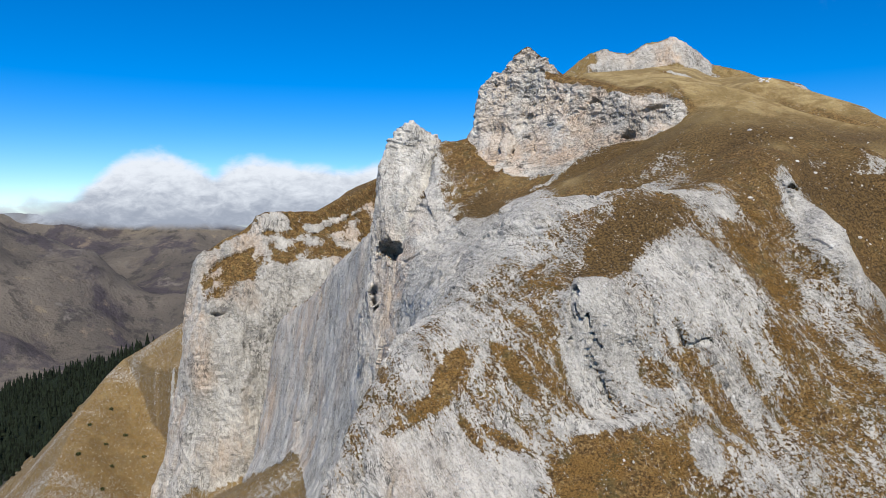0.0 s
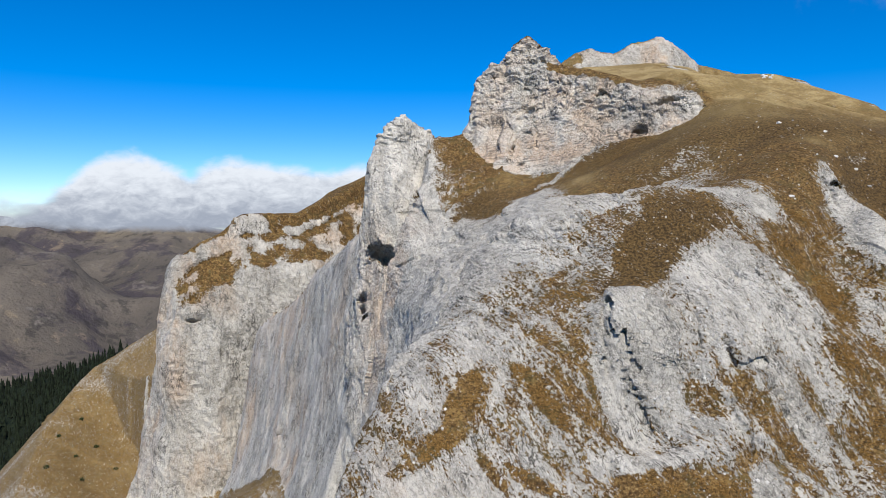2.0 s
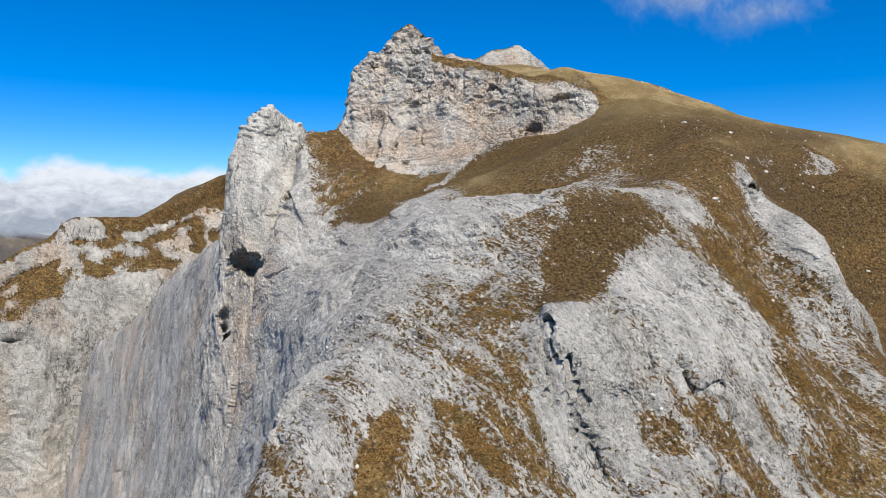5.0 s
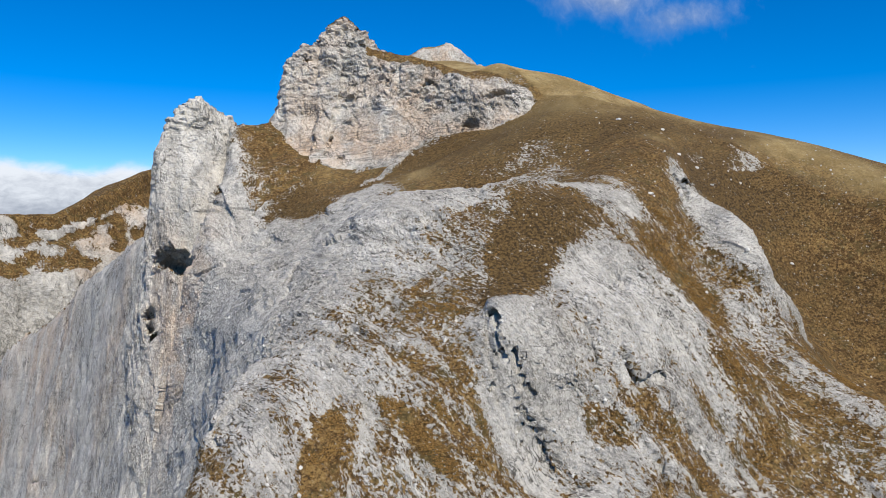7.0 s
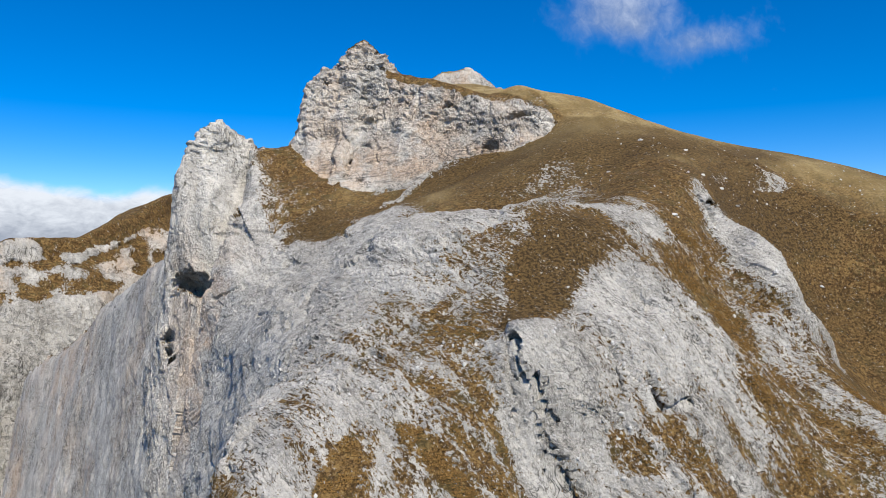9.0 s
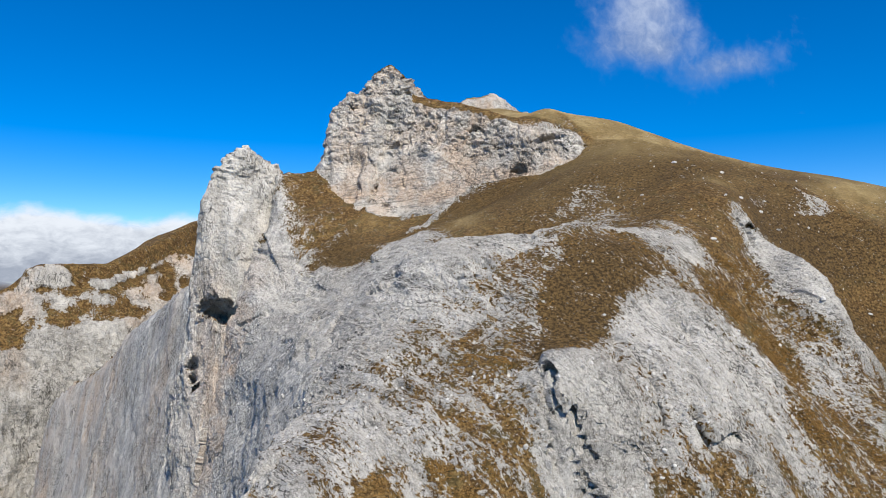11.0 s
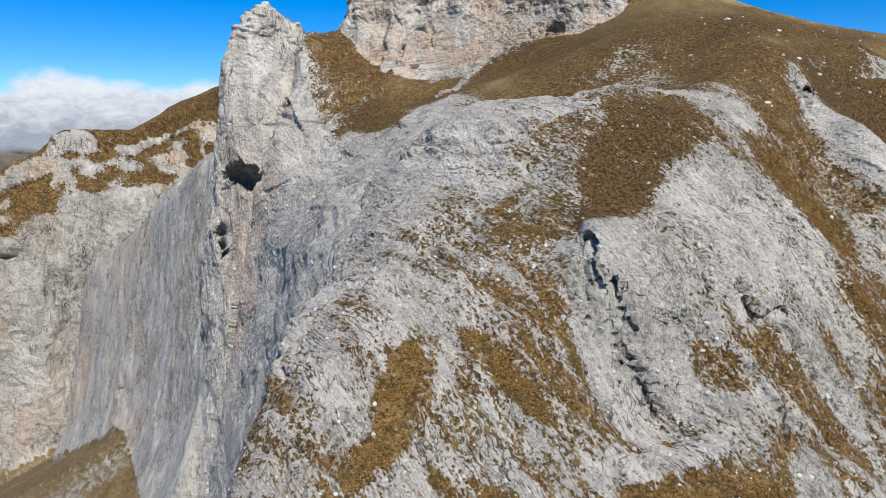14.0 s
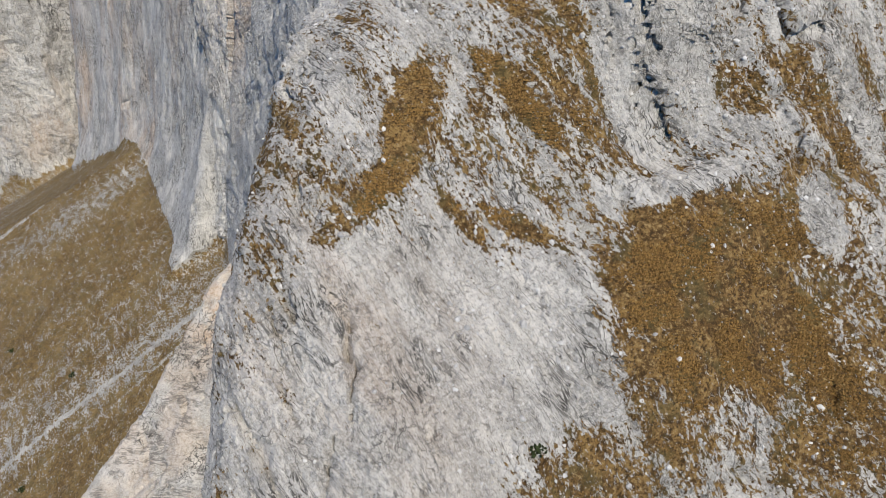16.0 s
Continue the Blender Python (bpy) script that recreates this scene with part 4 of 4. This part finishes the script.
def strewn(name, shapes, places, sizes, spins, matter, sink, smooth=False):
    """Many small things nobody could count, joined into one mesh."""
    vs, fs, at = [], [], 0
    for n, (place, size, spin) in enumerate(zip(places, sizes, spins)):
        v, f = shapes[n % len(shapes)]
        c, s = math.cos(spin), math.sin(spin)
        w = v * size
        w = np.stack([c * w[:, 0] - s * w[:, 1], s * w[:, 0] + c * w[:, 1], w[:, 2]], 1) + place - (0, 0, sink * np.max(size))
        vs.append(w)
        fs.append(f + at)
        at += len(v)
    return sheet(name, np.concatenate(vs), np.concatenate(fs), matter, smooth)


rng = np.random.RandomState(3)
STONES = [pebble_shape(rng) for _ in range(12)]
places, _, rng = scatter(5200, lambda c, n, l: (0.15 + l["stones"]) * (1 - 0.9 * smoothstep(0.6, 0.95, l["grass"])) * (c[:, 1] < 172) * (c[:, 1] > 78) * (0.25 + smoothstep(-0.1, 0.3, fbm(c[:, 0], c[:, 1], c[:, 2], 9, 3, 131))) * (n[:, 2] > 0.45), 11)
sizes = np.exp(np.minimum(rng.normal(-1.95, 0.4, len(places)), -1.2))[:, None] * rng.uniform(0.75, 1.3, (len(places), 3))
tagged(strewn("scattered_stones", STONES, places, sizes, rng.uniform(0, 6.3, len(places)), STONE, 0.25), "pale limestone rubble scattered on the grass", "stones", kind="stuff")


def tussock_shape(rng):
    """A tuft of dry grass: bent blades round a low cushion."""
    vs, fs = [], []
    for n in range(6):
        a = n * 1.05 + rng.uniform(-0.3, 0.3)
        r, h, w = rng.uniform(0.55, 1.05), rng.uniform(0.45, 0.9), 0.28
        d, s = np.array([math.cos(a), math.sin(a), 0]), np.array([-math.sin(a), math.cos(a), 0]) * w
        base = len(vs)
        vs += [d * 0.05 - s, d * 0.05 + s, d * r * 0.6 + (0, 0, h), d * r + (0, 0, h * 0.35)]
        fs += [(base, base + 1, base + 2), (base + 1, base + 3, base + 2), (base, base + 2, base + 3)]
    return np.array(vs), np.array(fs)


TUFTS = [tussock_shape(rng) for _ in range(10)]
places, _, rng = scatter(15000, lambda c, n, l: smoothstep(0.55, 0.95, l["grass"]) * smoothstep(-0.15, 0.3, fbm(c[:, 0], c[:, 1], c[:, 2], 2.6, 3, 133)) * (1 - l["heath"]) ** 2 * (c[:, 1] < 136) * (c[:, 0] < 75) * (c[:, 2] > -62), 13)
sizes = rng.uniform(0.13, 0.33, (len(places), 1)) * np.ones(3)
tagged(strewn("grass_tussocks", TUFTS, places, sizes, rng.uniform(0, 6.3, len(places)), STRAW, 0.1), "dry brown grass tussocks on the limestone shoulder", "grass", kind="stuff")


def boulder(place, size, seed):
    rng = np.random.RandomState(seed)
    bm = bmesh.new()
    bmesh.ops.create_icosphere(bm, subdivisions=2, radius=1.0)
    for p in bm.verts:
        d = p.co.copy()
        p.co = d * (1 + 0.35 * noise.noise(d * 1.3 + Vector((seed, 0, 0))) + 0.18 * noise.noise(d * 3.1))
        p.co = Vector((p.co.x * size[0], p.co.y * size[1], p.co.z * size[2]))
    me = bpy.data.meshes.new("boulder")
    bm.to_mesh(me)
    bm.free()
    me.materials.append(STONE)
    ob = new("boulder", me)
    ob.matrix_world = Matrix.Translation(place) @ pose(0, 0, 0, rng.uniform(-20, 20), rng.uniform(-20, 20), rng.uniform(0, 360))
    return tagged(ob, "pale weathered limestone boulder lying in the grass", "boulder", "boulders on the dome")


spots, _, rng = scatter(12, lambda c, n, l: mound(c[:, 0], c[:, 1], 76, 150, 14, 10) + 0.25 * mound(c[:, 0], c[:, 1], 62, 165, 10, 8), 17)
for n, spot in enumerate(spots):
    s = rng.uniform(0.22, 0.45)
    boulder(spot, (s * rng.uniform(0.8, 1.5), s, s * rng.uniform(0.5, 0.8)), n)


def shrub(place, size, seed):
    """A low juniper: short stems and many small leaf clumps with gaps between."""
    rng = np.random.RandomState(seed)
    base = new("juniper_shrub")
    base.location = place
    vs, fs, at = [], [], 0
    for n in range(70):
        d = rng.normal(0, 1, 3)
        d /= np.linalg.norm(d)
        p = d * rng.uniform(0.4, 1.0) * (size, size, 0.55 * size) + (0, 0, 0.35 * size)
        if p[2] < -0.1 * size:
            continue
        v, f = STONES[n % len(STONES)]
        vs.append(v * size * rng.uniform(0.10, 0.2) * rng.uniform(0.6, 1.4, 3) + p)
        fs.append(f + at)
        at += len(v)
    crown = sheet("foliage", np.concatenate(vs), np.concatenate(fs), JUNIPER, False)
    crown.parent = base
    return tagged(base, "low dark green juniper shrub on the slope", "shrub", "juniper shrubs")


def ground_at(x, y):
    return float(land(np.array([float(x)]), np.array([float(y)]))[0])


shrub((5.6, 84.5, ground_at(5.6, 84.5)), 0.9, 1)
for n, (x, y) in enumerate(((-70, 205), (-78, 178), (-58, 168), (-92, 228), (-290, 560), (-282, 590), (-275, 610), (-296, 630), (-268, 570), (-300, 600), (-262, 540), (-255, 600))):
    shrub((x, y, ground_at(x, y)), 0.9 if y < 300 else 2.2, 5 + n)


def fir_shape(rng):
    """A far-off fir: a trunk and four ragged tiers of branches."""
    vs, fs = [], []
    for lo, hi, r in ((0.06, 0.45, 0.20), (0.25, 0.62, 0.165), (0.45, 0.8, 0.12), (0.66, 1.0, 0.075)):
        base = len(vs)
        for n in range(7):
            a = n * 6.2832 / 7 + rng.uniform(-0.2, 0.2)
            k = r * rng.uniform(0.65, 1.25)
            vs.append((k * math.cos(a), k * math.sin(a), lo + rng.uniform(-0.04, 0.04)))
        vs.append((0, 0, hi))
        fs += [(base + n, base + (n + 1) % 7, base + 7) for n in range(7)]
    base = len(vs)
    vs += [(0.02 * math.cos(a), 0.02 * math.sin(a), -0.05) for a in (0, 2.1, 4.2)] + [(0, 0, 0.5)]
    fs += [(base, base + 1, base + 3), (base + 1, base + 2, base + 3), (base + 2, base, base + 3)]
    return np.array(vs), np.array(fs)


rng = np.random.RandomState(23)
FIRS = [fir_shape(rng) for _ in range(8)]
x, y = rng.uniform(-1050, -270, 60000), rng.uniform(660, 1350, 60000)
z = land(x, y)
keep = rng.uniform(0, 1, len(x)) < wooded(x, y, z) * 0.16
x, y, z = x[keep][:6500], y[keep][:6500], z[keep][:6500]
tall = rng.uniform(9, 17, (len(x), 1))
tagged(strewn("fir_wood", FIRS, np.stack([x, y, z], 1), tall * np.array([1.0, 1.0, 1.0]), rng.uniform(0, 6.3, len(x)), FIR, 0.0), "dark green fir wood on the valley side", "forest", kind="stuff")


def skyline_rocks():
    rng = np.random.RandomState(41)
    for n in range(5):
        x, y = 139 + rng.uniform(-6, 6), 306 + rng.uniform(-4, 4)
        s = rng.uniform(0.4, 0.8)
        boulder(Vector((x, y, ground_at(x, y) + 0.1 * s)), (s * 1.3, s, s), 60 + n)


skyline_rocks()


def fir_tree(place, tall, seed):
    """A lone fir: a tapered trunk, and a crown of ragged whorls of hanging boughs."""
    rng = np.random.RandomState(seed)
    base = new("fir_tree")
    base.location = place
    vs, fs = [], []
    for k in range(7):
        a = k * 6.2832 / 7
        vs += [(0.022 * tall * math.cos(a), 0.022 * tall * math.sin(a), -0.3), (0.004 * tall * math.cos(a), 0.004 * tall * math.sin(a), 0.96 * tall)]
        j = (k + 1) % 7
        fs.append((2 * k, 2 * j, 2 * j + 1, 2 * k + 1))
    trunk = sheet("trunk", np.array(vs), np.array(fs), BARK)
    trunk.parent = base
    vs, fs = [], []
    for ring in range(15):
        h = 0.12 + 0.86 * ring / 14
        r = 0.2 * (1 - h) ** 0.8 + 0.01
        for k in range(9):
            a = k * 0.698 + ring * 0.37 + rng.uniform(-0.25, 0.25)
            d, s = np.array([math.cos(a), math.sin(a), 0]), np.array([-math.sin(a), math.cos(a), 0])
            far, wide = r * rng.uniform(0.6, 1.15), 0.03 + 0.22 * r
            at = len(vs)
            vs += [d * 0 + (0, 0, h + 0.02), d * far * 0.55 + s * wide + (0, 0, h - 0.02), d * far + (0, 0, h - 0.055), d * far * 0.55 - s * wide + (0, 0, h - 0.02)]
            fs.append((at, at + 1, at + 2, at + 3))
    crown = sheet("crown", np.array(vs) * tall, np.array(fs), FIR, False)
    crown.parent = base
    return tagged(base, "lone dark green fir on the grassy spur", "tree", "firs along the edge of the wood")


rng = np.random.RandomState(29)
for n in range(16):
    t = n / 15
    x, y = -270 - 75 * t + rng.uniform(-14, 14), 742 - 60 * t + rng.uniform(-16, 16)
    fir_tree(Vector((x, y, ground_at(x, y))), rng.uniform(7, 12), 70 + n)
